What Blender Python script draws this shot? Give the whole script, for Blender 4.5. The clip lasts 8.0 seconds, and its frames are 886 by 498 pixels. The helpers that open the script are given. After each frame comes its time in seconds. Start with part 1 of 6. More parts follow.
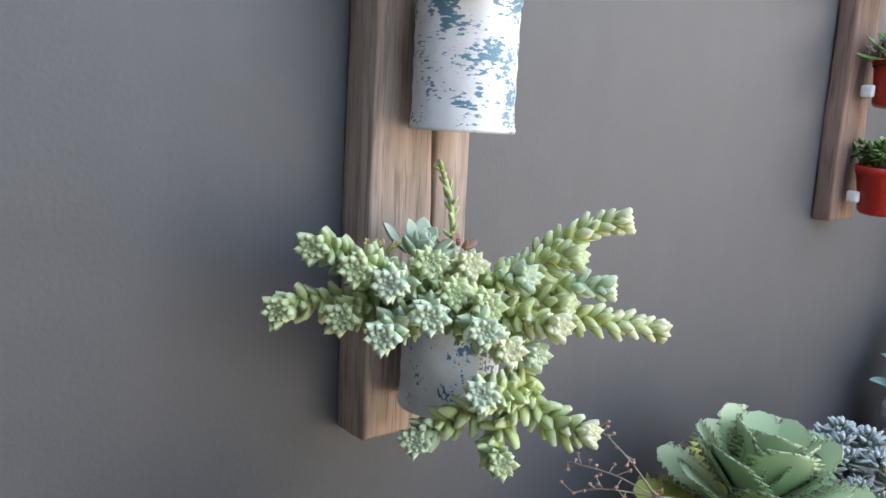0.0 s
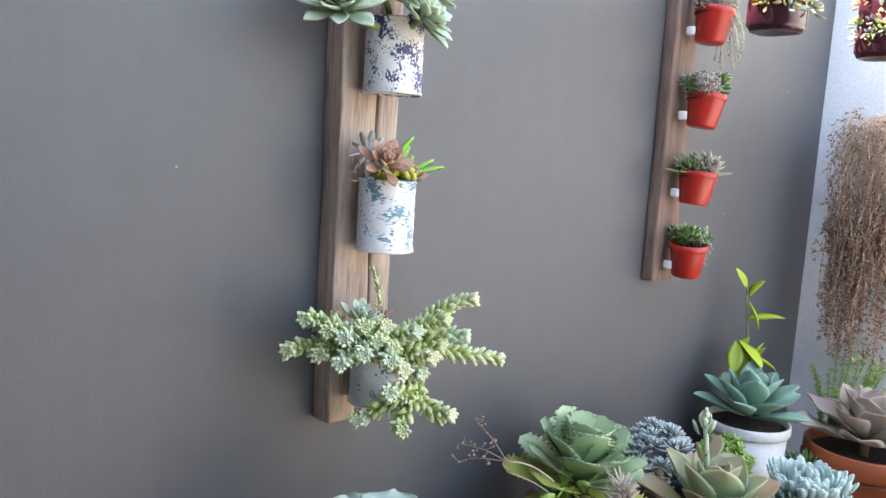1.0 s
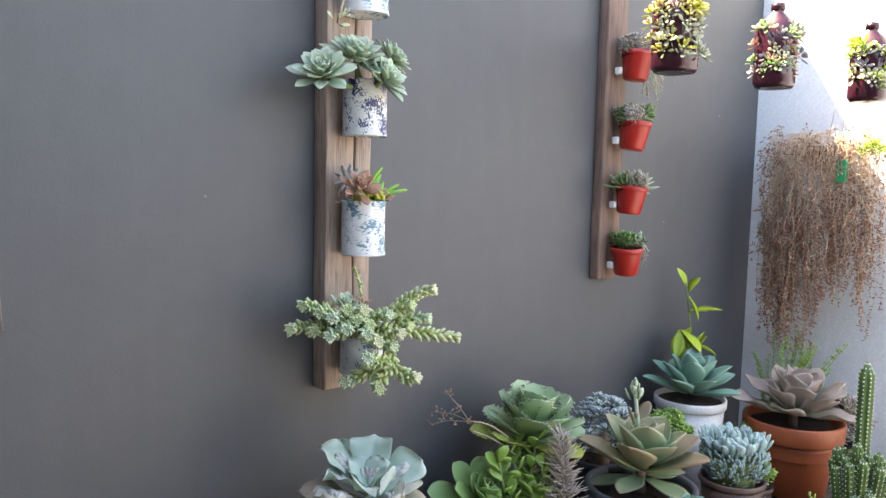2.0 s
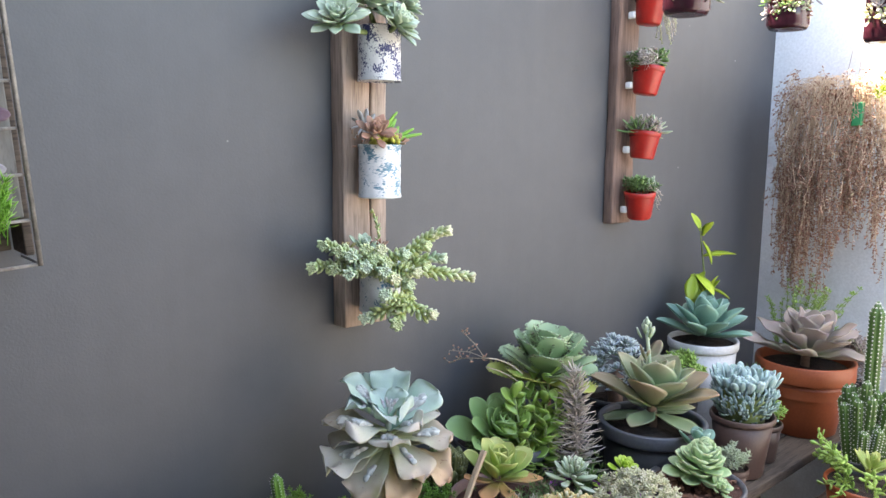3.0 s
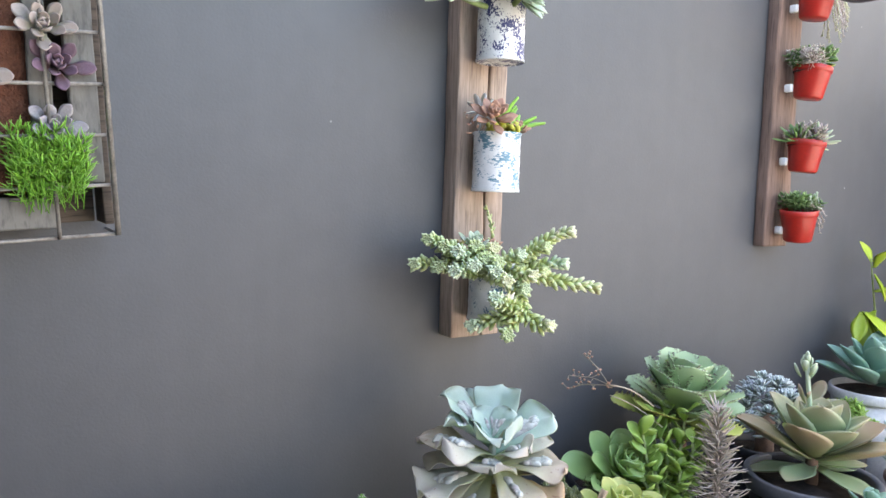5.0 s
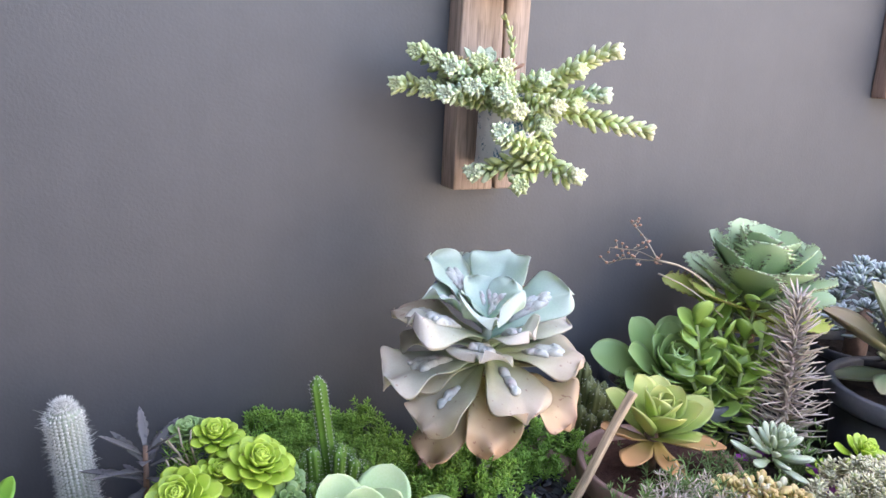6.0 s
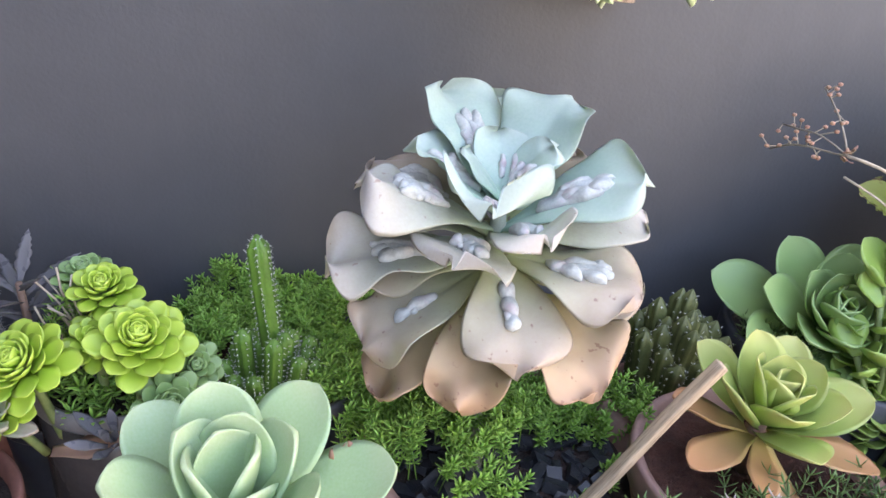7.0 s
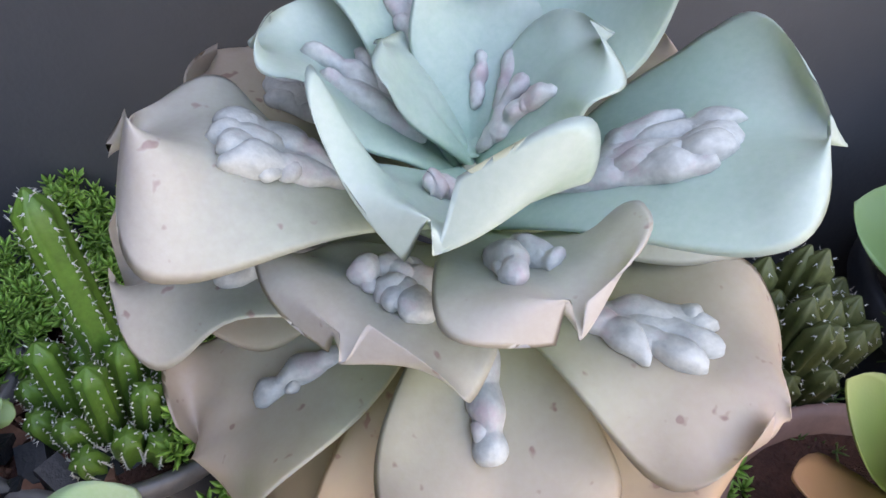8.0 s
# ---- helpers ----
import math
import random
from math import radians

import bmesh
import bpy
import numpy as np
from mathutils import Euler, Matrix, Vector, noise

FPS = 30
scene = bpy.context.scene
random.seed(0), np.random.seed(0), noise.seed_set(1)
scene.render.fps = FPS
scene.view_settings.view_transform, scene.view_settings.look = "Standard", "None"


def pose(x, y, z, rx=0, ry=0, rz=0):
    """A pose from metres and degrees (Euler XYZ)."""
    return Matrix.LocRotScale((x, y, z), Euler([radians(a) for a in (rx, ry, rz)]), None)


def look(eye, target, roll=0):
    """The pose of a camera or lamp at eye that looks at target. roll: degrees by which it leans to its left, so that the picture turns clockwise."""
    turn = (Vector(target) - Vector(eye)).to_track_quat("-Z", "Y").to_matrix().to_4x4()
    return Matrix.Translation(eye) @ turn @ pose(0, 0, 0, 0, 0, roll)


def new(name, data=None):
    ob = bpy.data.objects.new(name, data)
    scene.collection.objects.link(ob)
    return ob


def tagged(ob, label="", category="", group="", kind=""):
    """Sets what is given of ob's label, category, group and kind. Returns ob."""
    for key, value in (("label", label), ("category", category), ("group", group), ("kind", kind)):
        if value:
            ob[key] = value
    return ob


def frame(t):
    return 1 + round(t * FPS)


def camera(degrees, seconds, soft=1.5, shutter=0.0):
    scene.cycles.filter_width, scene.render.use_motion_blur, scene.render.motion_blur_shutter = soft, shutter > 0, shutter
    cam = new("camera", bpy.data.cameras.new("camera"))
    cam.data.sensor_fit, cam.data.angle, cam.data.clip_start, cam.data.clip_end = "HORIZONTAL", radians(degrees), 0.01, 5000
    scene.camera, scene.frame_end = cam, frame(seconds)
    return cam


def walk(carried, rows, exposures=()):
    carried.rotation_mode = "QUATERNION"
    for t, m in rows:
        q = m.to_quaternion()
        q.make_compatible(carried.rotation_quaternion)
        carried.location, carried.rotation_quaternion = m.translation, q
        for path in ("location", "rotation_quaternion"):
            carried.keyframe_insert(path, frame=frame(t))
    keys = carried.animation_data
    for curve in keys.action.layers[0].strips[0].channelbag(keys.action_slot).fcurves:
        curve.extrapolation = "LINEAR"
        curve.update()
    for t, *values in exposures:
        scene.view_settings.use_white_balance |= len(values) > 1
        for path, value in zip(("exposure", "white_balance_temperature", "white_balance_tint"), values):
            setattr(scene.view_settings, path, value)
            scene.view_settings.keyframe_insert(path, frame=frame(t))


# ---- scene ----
cam = camera(60.3, 8.0)
PATH = [
    (0, (-0.359, -0.542, 1.426), (0.934, 0.948, 1.097), 2.9),
    (0.5, (-0.516, -0.747, 1.499), (0.812, 0.73, 1.267), 3.2),
    (1, (-0.651, -0.929, 1.567), (0.732, 0.493, 1.312), 3.5),
    (1.2, (-0.683, -0.98, 1.584), (0.723, 0.422, 1.348), 2.9),
    (2.3, (-0.861, -1.289, 1.561), (0.464, 0.197, 1.364), 0.2),
    (2.5, (-0.867, -1.296, 1.555), (0.414, 0.219, 1.305), 0.4),
    (3, (-0.855, -1.281, 1.541), (0.467, 0.191, 1.245), 0.5),
    (3.5, (-0.849, -1.273, 1.532), (0.504, 0.176, 1.265), -0.0),
    (4, (-0.829, -1.244, 1.513), (0.432, 0.281, 1.222), -0.1),
    (4.2, (-0.803, -1.221, 1.518), (0.426, 0.331, 1.242), -0.2),
    (5.3, (-0.69, -1.13, 1.396), (0.336, 0.579, 1.225), 1.9),
    (5.5, (-0.641, -1.087, 1.376), (0.413, 0.59, 1.099), 1.0),
    (6, (-0.48, -0.982, 1.341), (0.38, 0.753, 0.842), 3.2),
    (6.5, (-0.285, -0.889, 1.307), (0.128, 0.917, 0.553), 6.5),
    (7, (-0.178, -0.74, 1.26), (0.149, 1.004, 0.337), 7.8),
    (7.5, (-0.101, -0.55, 1.206), (0.122, 1.072, 0.058), 7.2),
    (8, (-0.085, -0.433, 1.181), (0.166, 1.025, -0.165), 7.6),
]
EXPOSURES = [(t, stops, 8000, 11 if t < 6 else 19) for t, stops in ((0.0, 3.4), (1.0, 3.53), (2.5, 3.08), (3.0, 3.48), (3.5, 3.33), (4.0, 3.45), (5.5, 3.8), (6.0, 3.9), (6.5, 3.84), (7.0, 3.83), (7.5, 3.68), (8.0, 3.4))]
walk(cam, [(t, look(eye, target, roll)) for t, eye, target, roll in PATH], EXPOSURES)

import functools


# ---- light ----
world = bpy.data.worlds.new("sky")
scene.world = world
world.use_nodes = True
SUN_EL, SUN_AZ = radians(56), radians(-28)   # azimuth from +y towards +x
sky = world.node_tree.nodes.new("ShaderNodeTexSky")
sky.sky_type = "NISHITA"
sky.sun_disc = False
sky.sun_elevation, sky.sun_rotation = SUN_EL, SUN_AZ
sky.air_density, sky.dust_density = 1.0, 1.5
bg = world.node_tree.nodes["Background"]
bg.inputs["Strength"].default_value = 0.15
world.node_tree.links.new(sky.outputs[0], bg.inputs["Color"])
sun = new("sun", bpy.data.lights.new("sun", "SUN"))
sun.data.energy, sun.data.angle, sun.data.color = 4.0, radians(0.5), (1.0, 0.95, 0.87)
to_sun = Vector((math.sin(SUN_AZ) * math.cos(SUN_EL), math.cos(SUN_AZ) * math.cos(SUN_EL), math.sin(SUN_EL)))
sun.matrix_world = look((0, 0, 6), Vector((0, 0, 6)) - to_sun)


# ---- materials ----
def graph(name):
    m = bpy.data.materials.new(name)
    m.use_nodes = True
    nt = m.node_tree
    return m, nt, nt.nodes["Principled BSDF"]


def node(nt, kind, links=(), **values):
    n = nt.nodes.new(kind)
    for k, v in values.items():
        if k in n.inputs:
            n.inputs[k].default_value = v
        else:
            setattr(n, k, v)
    for sock, src in links:
        nt.links.new(src, n.inputs[sock])
    return n


def coords(nt, kind="Object", scale=(1, 1, 1)):
    c = node(nt, "ShaderNodeTexCoord")
    return node(nt, "ShaderNodeMapping", [("Vector", c.outputs[kind])], Scale=scale).outputs[0]


def noise_of(nt, vec, scale, detail=4.0, rough=0.55):
    return node(nt, "ShaderNodeTexNoise", [("Vector", vec)], Scale=scale, Detail=detail, Roughness=rough).outputs["Fac"]


def ramp(nt, fac, stops):
    r = node(nt, "ShaderNodeValToRGB", [("Fac", fac)])
    el = r.color_ramp.elements
    while len(el) < len(stops):
        el.new(0.5)
    for e, (p, c) in zip(el, stops):
        e.position = p
        e.color = (*c, 1) if isinstance(c, tuple) else (c, c, c, 1)
    return r.outputs["Color"]


def mix(nt, fac, a, b, how="MIX"):
    n = nt.nodes.new("ShaderNodeMix")
    n.data_type, n.blend_type = "RGBA", how
    for sock, v in ((n.inputs[0], fac), (n.inputs[6], a), (n.inputs[7], b)):
        if isinstance(v, (int, float)):
            sock.default_value = v
        elif isinstance(v, tuple):
            sock.default_value = (*v, 1)
        else:
            nt.links.new(v, sock)
    return n.outputs[2]


def bump(nt, bsdf, height, strength, dist=0.002):
    b = node(nt, "ShaderNodeBump", [("Height", height)], Strength=strength, Distance=dist)
    nt.links.new(b.outputs[0], bsdf.inputs["Normal"])


def surface(name, base, rough=0.6, var=0.25, scale=12.0, fine=150.0, relief=0.3, dist=0.001, stretch=(1, 1, 1), spec=0.5, stain=None, metal=0.0):
    """A plain surface with blotches, fine grain and relief."""
    m, nt, b = graph(name)
    vec = coords(nt, "Object", stretch)
    n1, n2 = noise_of(nt, vec, scale), noise_of(nt, vec, fine, 3.0)
    lo, hi = tuple(c * (1 - var) for c in base), tuple(min(1, c * (1 + var)) for c in base)
    col = ramp(nt, n1, [(0.3, lo), (0.7, hi)])
    col = mix(nt, 0.35, col, ramp(nt, n2, [(0.3, tuple(c * 0.6 for c in base)), (0.7, hi)]))
    if stain:
        col = mix(nt, ramp(nt, noise_of(nt, vec, scale * 0.6, 6.0, 0.7), [(0.52, 0.0), (0.72, 0.8)]), col, stain)
    rnd = node(nt, "ShaderNodeObjectInfo").outputs["Random"]
    col = mix(nt, 1.0, col, ramp(nt, rnd, [(0.0, 0.88), (1.0, 1.0)]), "MULTIPLY")
    nt.links.new(col, b.inputs["Base Color"])
    b.inputs["Roughness"].default_value = rough
    b.inputs["Metallic"].default_value = metal
    b.inputs["Specular IOR Level"].default_value = spec
    bump(nt, b, n2, relief, dist)
    return m


def leafy(name, body, tip, edge, rough=0.5, edge_from=0.72, tip_from=0.55, mottled=0.25, spots=None, bloom=0.0, base=None, spot_at=0.64, flecks=None):
    """A leaf: u runs from its base to its tip, v across it; edge, tip and base have their own tints."""
    m, nt, b = graph(name)
    uv = node(nt, "ShaderNodeTexCoord").outputs["UV"]
    sep = node(nt, "ShaderNodeSeparateXYZ", [("Vector", uv)])
    obj = coords(nt, "Object")
    n1, n2 = noise_of(nt, obj, 45.0), noise_of(nt, obj, 400.0, 3.0)
    across = node(nt, "ShaderNodeMath", [(0, sep.outputs["Y"])], operation="SUBTRACT")
    across.inputs[1].default_value = 0.5
    across = node(nt, "ShaderNodeMath", [(0, across.outputs[0])], operation="ABSOLUTE")
    across = node(nt, "ShaderNodeMath", [(0, across.outputs[0])], operation="MULTIPLY")
    across.inputs[1].default_value = 2.0
    wob = node(nt, "ShaderNodeMath", [(0, across.outputs[0]), (1, n1)], operation="MULTIPLY_ADD")
    wob.inputs[1].default_value = 1.0
    nt.links.new(across.outputs[0], wob.inputs[0])
    small = node(nt, "ShaderNodeMath", [(0, n1)], operation="MULTIPLY_ADD")
    small.inputs[1].default_value, small.inputs[2].default_value = 0.16, -0.08
    nt.links.new(small.outputs[0], wob.inputs[2])
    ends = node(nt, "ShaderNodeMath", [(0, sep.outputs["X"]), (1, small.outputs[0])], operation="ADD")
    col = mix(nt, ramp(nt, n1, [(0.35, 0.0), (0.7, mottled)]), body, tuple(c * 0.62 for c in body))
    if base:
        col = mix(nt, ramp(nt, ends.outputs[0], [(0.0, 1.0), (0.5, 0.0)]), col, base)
    col = mix(nt, ramp(nt, ends.outputs[0], [(tip_from, 0.0), (1.0, 0.85)]), col, tip)
    col = mix(nt, ramp(nt, wob.outputs[0], [(edge_from, 0.0), (min(0.99, edge_from + 0.2), 0.9)]), col, edge)
    if spots:
        col = mix(nt, ramp(nt, noise_of(nt, obj, 120.0, 2.0), [(spot_at, 0.0), (spot_at + 0.05, 0.8)]), col, spots)
    if flecks:
        near = ramp(nt, across.outputs[0], [(0.62, 0.0), (0.85, 1.0)])
        dash = ramp(nt, noise_of(nt, obj, 210.0, 2.0), [(0.5, 0.0), (0.56, 0.95)])
        col = mix(nt, mix(nt, 1.0, near, dash, "MULTIPLY"), col, flecks)
    isl = node(nt, "ShaderNodeNewGeometry").outputs["Random Per Island"]
    col = mix(nt, 1.0, col, ramp(nt, isl, [(0.0, 0.84), (1.0, 1.0)]), "MULTIPLY")
    rnd = node(nt, "ShaderNodeObjectInfo").outputs["Random"]
    col = mix(nt, 1.0, col, ramp(nt, rnd, [(0.0, 0.9), (1.0, 1.0)]), "MULTIPLY")
    if bloom:
        col = mix(nt, ramp(nt, n2, [(0.3, 0.0), (0.8, bloom)]), col, (0.72, 0.75, 0.71))
    nt.links.new(col, b.inputs["Base Color"])
    b.inputs["Roughness"].default_value = rough
    b.inputs["Specular IOR Level"].default_value = 0.4
    b.inputs["Subsurface Weight"].default_value = 0.12
    b.inputs["Subsurface Radius"].default_value = (0.004, 0.006, 0.002)
    b.inputs["Subsurface Scale"].default_value = 1.0
    bump(nt, b, n2, 0.12, 0.0006)
    return m


def painted_wall(name, base, seam, flake):
    m, nt, b = graph(name)
    vec = coords(nt)
    big, mid, fine = noise_of(nt, vec, 1.3, 5.0), noise_of(nt, vec, 14.0, 6.0, 0.65), noise_of(nt, vec, 240.0, 3.0)
    streak = noise_of(nt, coords(nt, "Object", (26, 26, 1.6)), 1.0, 4.0)
    col = ramp(nt, big, [(0.3, tuple(c * 0.93 for c in base)), (0.7, tuple(c * 1.06 for c in base))])
    col = mix(nt, 0.18, col, ramp(nt, streak, [(0.35, tuple(c * 0.85 for c in base)), (0.7, tuple(c * 1.15 for c in base))]))
    col = mix(nt, 0.22, col, ramp(nt, mid, [(0.35, tuple(c * 0.8 for c in base)), (0.7, tuple(c * 1.2 for c in base))]))
    chips = node(nt, "ShaderNodeTexVoronoi", [("Vector", vec)], Scale=9.0, feature="F1")
    chip = ramp(nt, chips.outputs["Distance"], [(0.018, 1.0), (0.03, 0.0)])
    keep = ramp(nt, noise_of(nt, vec, 5.0, 1.0), [(0.56, 0.0), (0.6, flake)])
    col = mix(nt, mix(nt, 1.0, chip, keep, "MULTIPLY"), col, seam)
    nt.links.new(col, b.inputs["Base Color"])
    b.inputs["Roughness"].default_value = 0.5
    b.inputs["Specular IOR Level"].default_value = 0.4
    trowel = noise_of(nt, coords(nt, "Object", (3, 3, 16)), 1.0, 6.0, 0.7)
    h = mix(nt, 0.5, fine, mix(nt, 0.6, mid, trowel))
    bump(nt, b, h, 0.16, 0.004)
    return m


def wood(name, base, dark, grain=(60, 60, 3), rough=0.75):
    m, nt, b = graph(name)
    vec = coords(nt, "Object", grain)
    n1 = noise_of(nt, vec, 1.0, 7.0, 0.7)
    n2 = noise_of(nt, coords(nt, "Object", tuple(g * 5 for g in grain)), 1.0, 3.0)
    blotch = noise_of(nt, coords(nt), 9.0, 4.0)
    col = ramp(nt, n1, [(0.28, dark), (0.5, base), (0.74, tuple(min(1, c * 1.35) for c in base))])
    col = mix(nt, ramp(nt, blotch, [(0.4, 0.0), (0.72, 0.55)]), col, tuple(c * 0.62 for c in base))
    col = mix(nt, ramp(nt, n2, [(0.36, 0.55), (0.5, 0.0)]), col, tuple(c * 0.5 for c in dark))
    nt.links.new(col, b.inputs["Base Color"])
    b.inputs["Roughness"].default_value = rough
    b.inputs["Specular IOR Level"].default_value = 0.3
    bump(nt, b, n1, 0.5, 0.002)
    return m


def dabbed(name, dab, amount, streaky):
    """White enamel over a tin, with dabs of another paint that the brush left in rows."""
    m, nt, b = graph(name)
    vec = coords(nt, "Object", (150, 150, 420) if streaky else (300, 300, 260))
    n1 = noise_of(nt, vec, 1.0, 4.0, 0.6)
    where = noise_of(nt, coords(nt), 34.0, 2.0)
    h = node(nt, "ShaderNodeMath", [(0, n1), (1, where)], operation="ADD")
    half = node(nt, "ShaderNodeMath", [(0, h.outputs[0])], operation="MULTIPLY")
    half.inputs[1].default_value = 0.5
    fac = ramp(nt, half.outputs[0], [(amount, 0.0), (amount + 0.025, 1.0)])
    white = ramp(nt, noise_of(nt, coords(nt), 40.0, 5.0), [(0.3, (0.62, 0.61, 0.6)), (0.7, (0.82, 0.82, 0.82))])
    col = mix(nt, fac, white, dab)
    rust = ramp(nt, noise_of(nt, coords(nt), 130.0, 3.0, 0.7), [(0.66, 0.0), (0.74, 0.5)])
    col = mix(nt, rust, col, (0.3, 0.28, 0.27))
    nt.links.new(col, b.inputs["Base Color"])
    b.inputs["Roughness"].default_value = 0.4
    bump(nt, b, n1, 0.25, 0.001)
    return m


GREY_WALL = painted_wall("grey_wall_paint", (0.078, 0.079, 0.085), (0.5, 0.5, 0.5), 0.8)
WHITE_WALL = surface("white_wall_paint", (0.72, 0.74, 0.76), 0.7, 0.08, 3.0, 120.0, 0.3, 0.003, stain=(0.5, 0.5, 0.5))
CREAM_WALL = surface("dull_grey_render", (0.3, 0.3, 0.31), 0.8, 0.08, 2.0, 90.0, 0.3, 0.003)
PAVING = surface("concrete_ground", (0.26, 0.255, 0.25), 0.85, 0.2, 3.0, 60.0, 0.4, 0.004, stain=(0.22, 0.21, 0.2))
BOARD_WOOD = wood("weathered_board", (0.43, 0.32, 0.26), (0.25, 0.18, 0.145))
RED_BOARD_WOOD = wood("old_red_board", (0.22, 0.14, 0.11), (0.1, 0.065, 0.055))
BENCH_WOOD = wood("grey_bench_wood", (0.1, 0.075, 0.058), (0.035, 0.026, 0.022), (4, 50, 50))
SLAT_WOOD = wood("grey_pallet_wood", (0.19, 0.178, 0.16), (0.12, 0.11, 0.1), (24, 24, 6))
STICK_WOOD = wood("bare_split_stick", (0.5, 0.38, 0.26), (0.3, 0.21, 0.14), (120, 120, 8))
TIN_BLUE = dabbed("white_tin_navy_dabs", (0.03, 0.035, 0.13), 0.515, False)
TIN_TEAL = dabbed("white_tin_teal_dabs", (0.1, 0.22, 0.29), 0.53, True)
TIN_FEW = dabbed("white_tin_few_dabs", (0.06, 0.17, 0.26), 0.55, False)
TIN_INSIDE = surface("tin_white_enamel", (0.75, 0.74, 0.72), 0.4, 0.1, 20, 120, 0.2)
RED_POT = surface("red_plastic", (0.42, 0.02, 0.014), 0.32, 0.1, 20, 120, 0.05)
TERRACOTTA = surface("terracotta_plastic", (0.36, 0.082, 0.028), 0.5, 0.12, 15, 150, 0.1, stain=(0.34, 0.1, 0.045))
PINK_CLAY = surface("faded_clay_plastic", (0.31, 0.185, 0.155), 0.55, 0.12, 14, 150, 0.12, stain=(0.24, 0.15, 0.13))
RUST_POT = surface("russet_plastic", (0.26, 0.11, 0.085), 0.5, 0.15, 14, 150, 0.1)
BLACK_POT = surface("charcoal_plastic", (0.032, 0.036, 0.046), 0.45, 0.15, 10, 150, 0.1, stain=(0.06, 0.065, 0.075))
BLACK_RIM = surface("dusty_charcoal_rim", (0.07, 0.075, 0.09), 0.5, 0.15, 10, 150, 0.1)
BROWN_POT = surface("brown_plastic", (0.1, 0.06, 0.05), 0.45, 0.15, 10, 150, 0.1)
WHITE_POT = surface("white_plastic", (0.62, 0.62, 0.63), 0.4, 0.08, 10, 150, 0.1, stain=(0.4, 0.4, 0.4))
PURPLE_POT = surface("purple_plastic", (0.2, 0.02, 0.22), 0.35, 0.1, 10, 150, 0.05)
SMOKE_POT = surface("smoky_clear_plastic", (0.06, 0.052, 0.05), 0.25, 0.25, 18, 150, 0.1, stain=(0.1, 0.085, 0.08))
SMOKE_RIM = surface("scuffed_clear_rim", (0.2, 0.195, 0.195), 0.35, 0.2, 20, 150, 0.1)
GREEN_CLIP = surface("green_plastic", (0.02, 0.25, 0.1), 0.4, 0.1, 10, 150, 0.05)
BOTTLE = surface("dark_maroon_bottle", (0.045, 0.01, 0.018), 0.12, 0.3, 14, 150, 0.05)
SOIL = surface("dark_potting_soil", (0.035, 0.024, 0.02), 0.95, 0.5, 60, 400, 1.0, 0.004, stain=(0.07, 0.03, 0.022))
RED_SOIL = surface("reddish_potting_soil", (0.075, 0.03, 0.022), 0.95, 0.4, 60, 400, 1.0, 0.004)
COIR = surface("rust_brown_coir", (0.17, 0.062, 0.035), 0.95, 0.4, 60, 300, 1.0, 0.006)
CHARCOAL = surface("charcoal_chips", (0.02, 0.022, 0.027), 0.45, 0.4, 80, 400, 0.6)
BARK = surface("bark_chips", (0.18, 0.085, 0.055), 0.8, 0.4, 80, 400, 0.6)
WIRE = surface("rusty_galvanised_wire", (0.24, 0.22, 0.2), 0.5, 0.4, 60, 300, 0.4, metal=0.3, stain=(0.09, 0.06, 0.05))
CORD = surface("pale_cord", (0.5, 0.46, 0.4), 0.8, 0.2, 40, 300, 0.3)
SPINE = surface("white_spines", (0.72, 0.72, 0.68), 0.7, 0.1, 40, 300, 0.1)
STEM = surface("woody_succulent_stem", (0.2, 0.12, 0.085), 0.75, 0.3, 60, 300, 0.5)
GREEN_STEM = surface("green_succulent_stem", (0.2, 0.26, 0.09), 0.55, 0.25, 60, 300, 0.3)
SAGE_STEM = surface("sage_fleshy_stem", (0.36, 0.39, 0.29), 0.55, 0.2, 60, 300, 0.3)
PALE_STEM = surface("pale_dry_stalk", (0.42, 0.35, 0.26), 0.7, 0.2, 60, 300, 0.3)

BLUE_TOP = leafy("blue_green_ruffled_leaf", (0.4, 0.54, 0.45), (0.46, 0.55, 0.47), (0.74, 0.66, 0.52), 0.44, 0.89, 0.7, 0.25, bloom=0.12, base=(0.26, 0.45, 0.34))
LILAC_MID = leafy("grey_lilac_ruffled_leaf", (0.42, 0.45, 0.36), (0.47, 0.41, 0.35), (0.68, 0.28, 0.22), 0.48, 0.85, 0.55, 0.5, bloom=0.08, base=(0.34, 0.44, 0.23), spots=(0.28, 0.18, 0.16), spot_at=0.69)
PINK_LOW = leafy("dusky_pink_ruffled_leaf", (0.42, 0.4, 0.28), (0.48, 0.35, 0.27), (0.64, 0.2, 0.14), 0.48, 0.84, 0.5, 0.5, bloom=0.04, base=(0.4, 0.45, 0.17), spots=(0.24, 0.13, 0.1), spot_at=0.67)
TAN_LOW = leafy("withering_tan_ruffled_leaf", (0.45, 0.37, 0.22), (0.48, 0.28, 0.18), (0.54, 0.2, 0.13), 0.52, 0.85, 0.5, 0.5, base=(0.5, 0.49, 0.18), spots=(0.28, 0.15, 0.1), spot_at=0.65)
CARUNCLE = surface("lilac_grey_growths", (0.46, 0.48, 0.45), 0.5, 0.22, 90, 400, 0.35, spec=0.4, stain=(0.46, 0.34, 0.35))
BURRO = leafy("burro_tail_leaf", (0.47, 0.56, 0.2), (0.6, 0.67, 0.4), (0.56, 0.63, 0.34), 0.45, 0.85, 0.5, 0.12, bloom=0.18, base=(0.44, 0.46, 0.1))
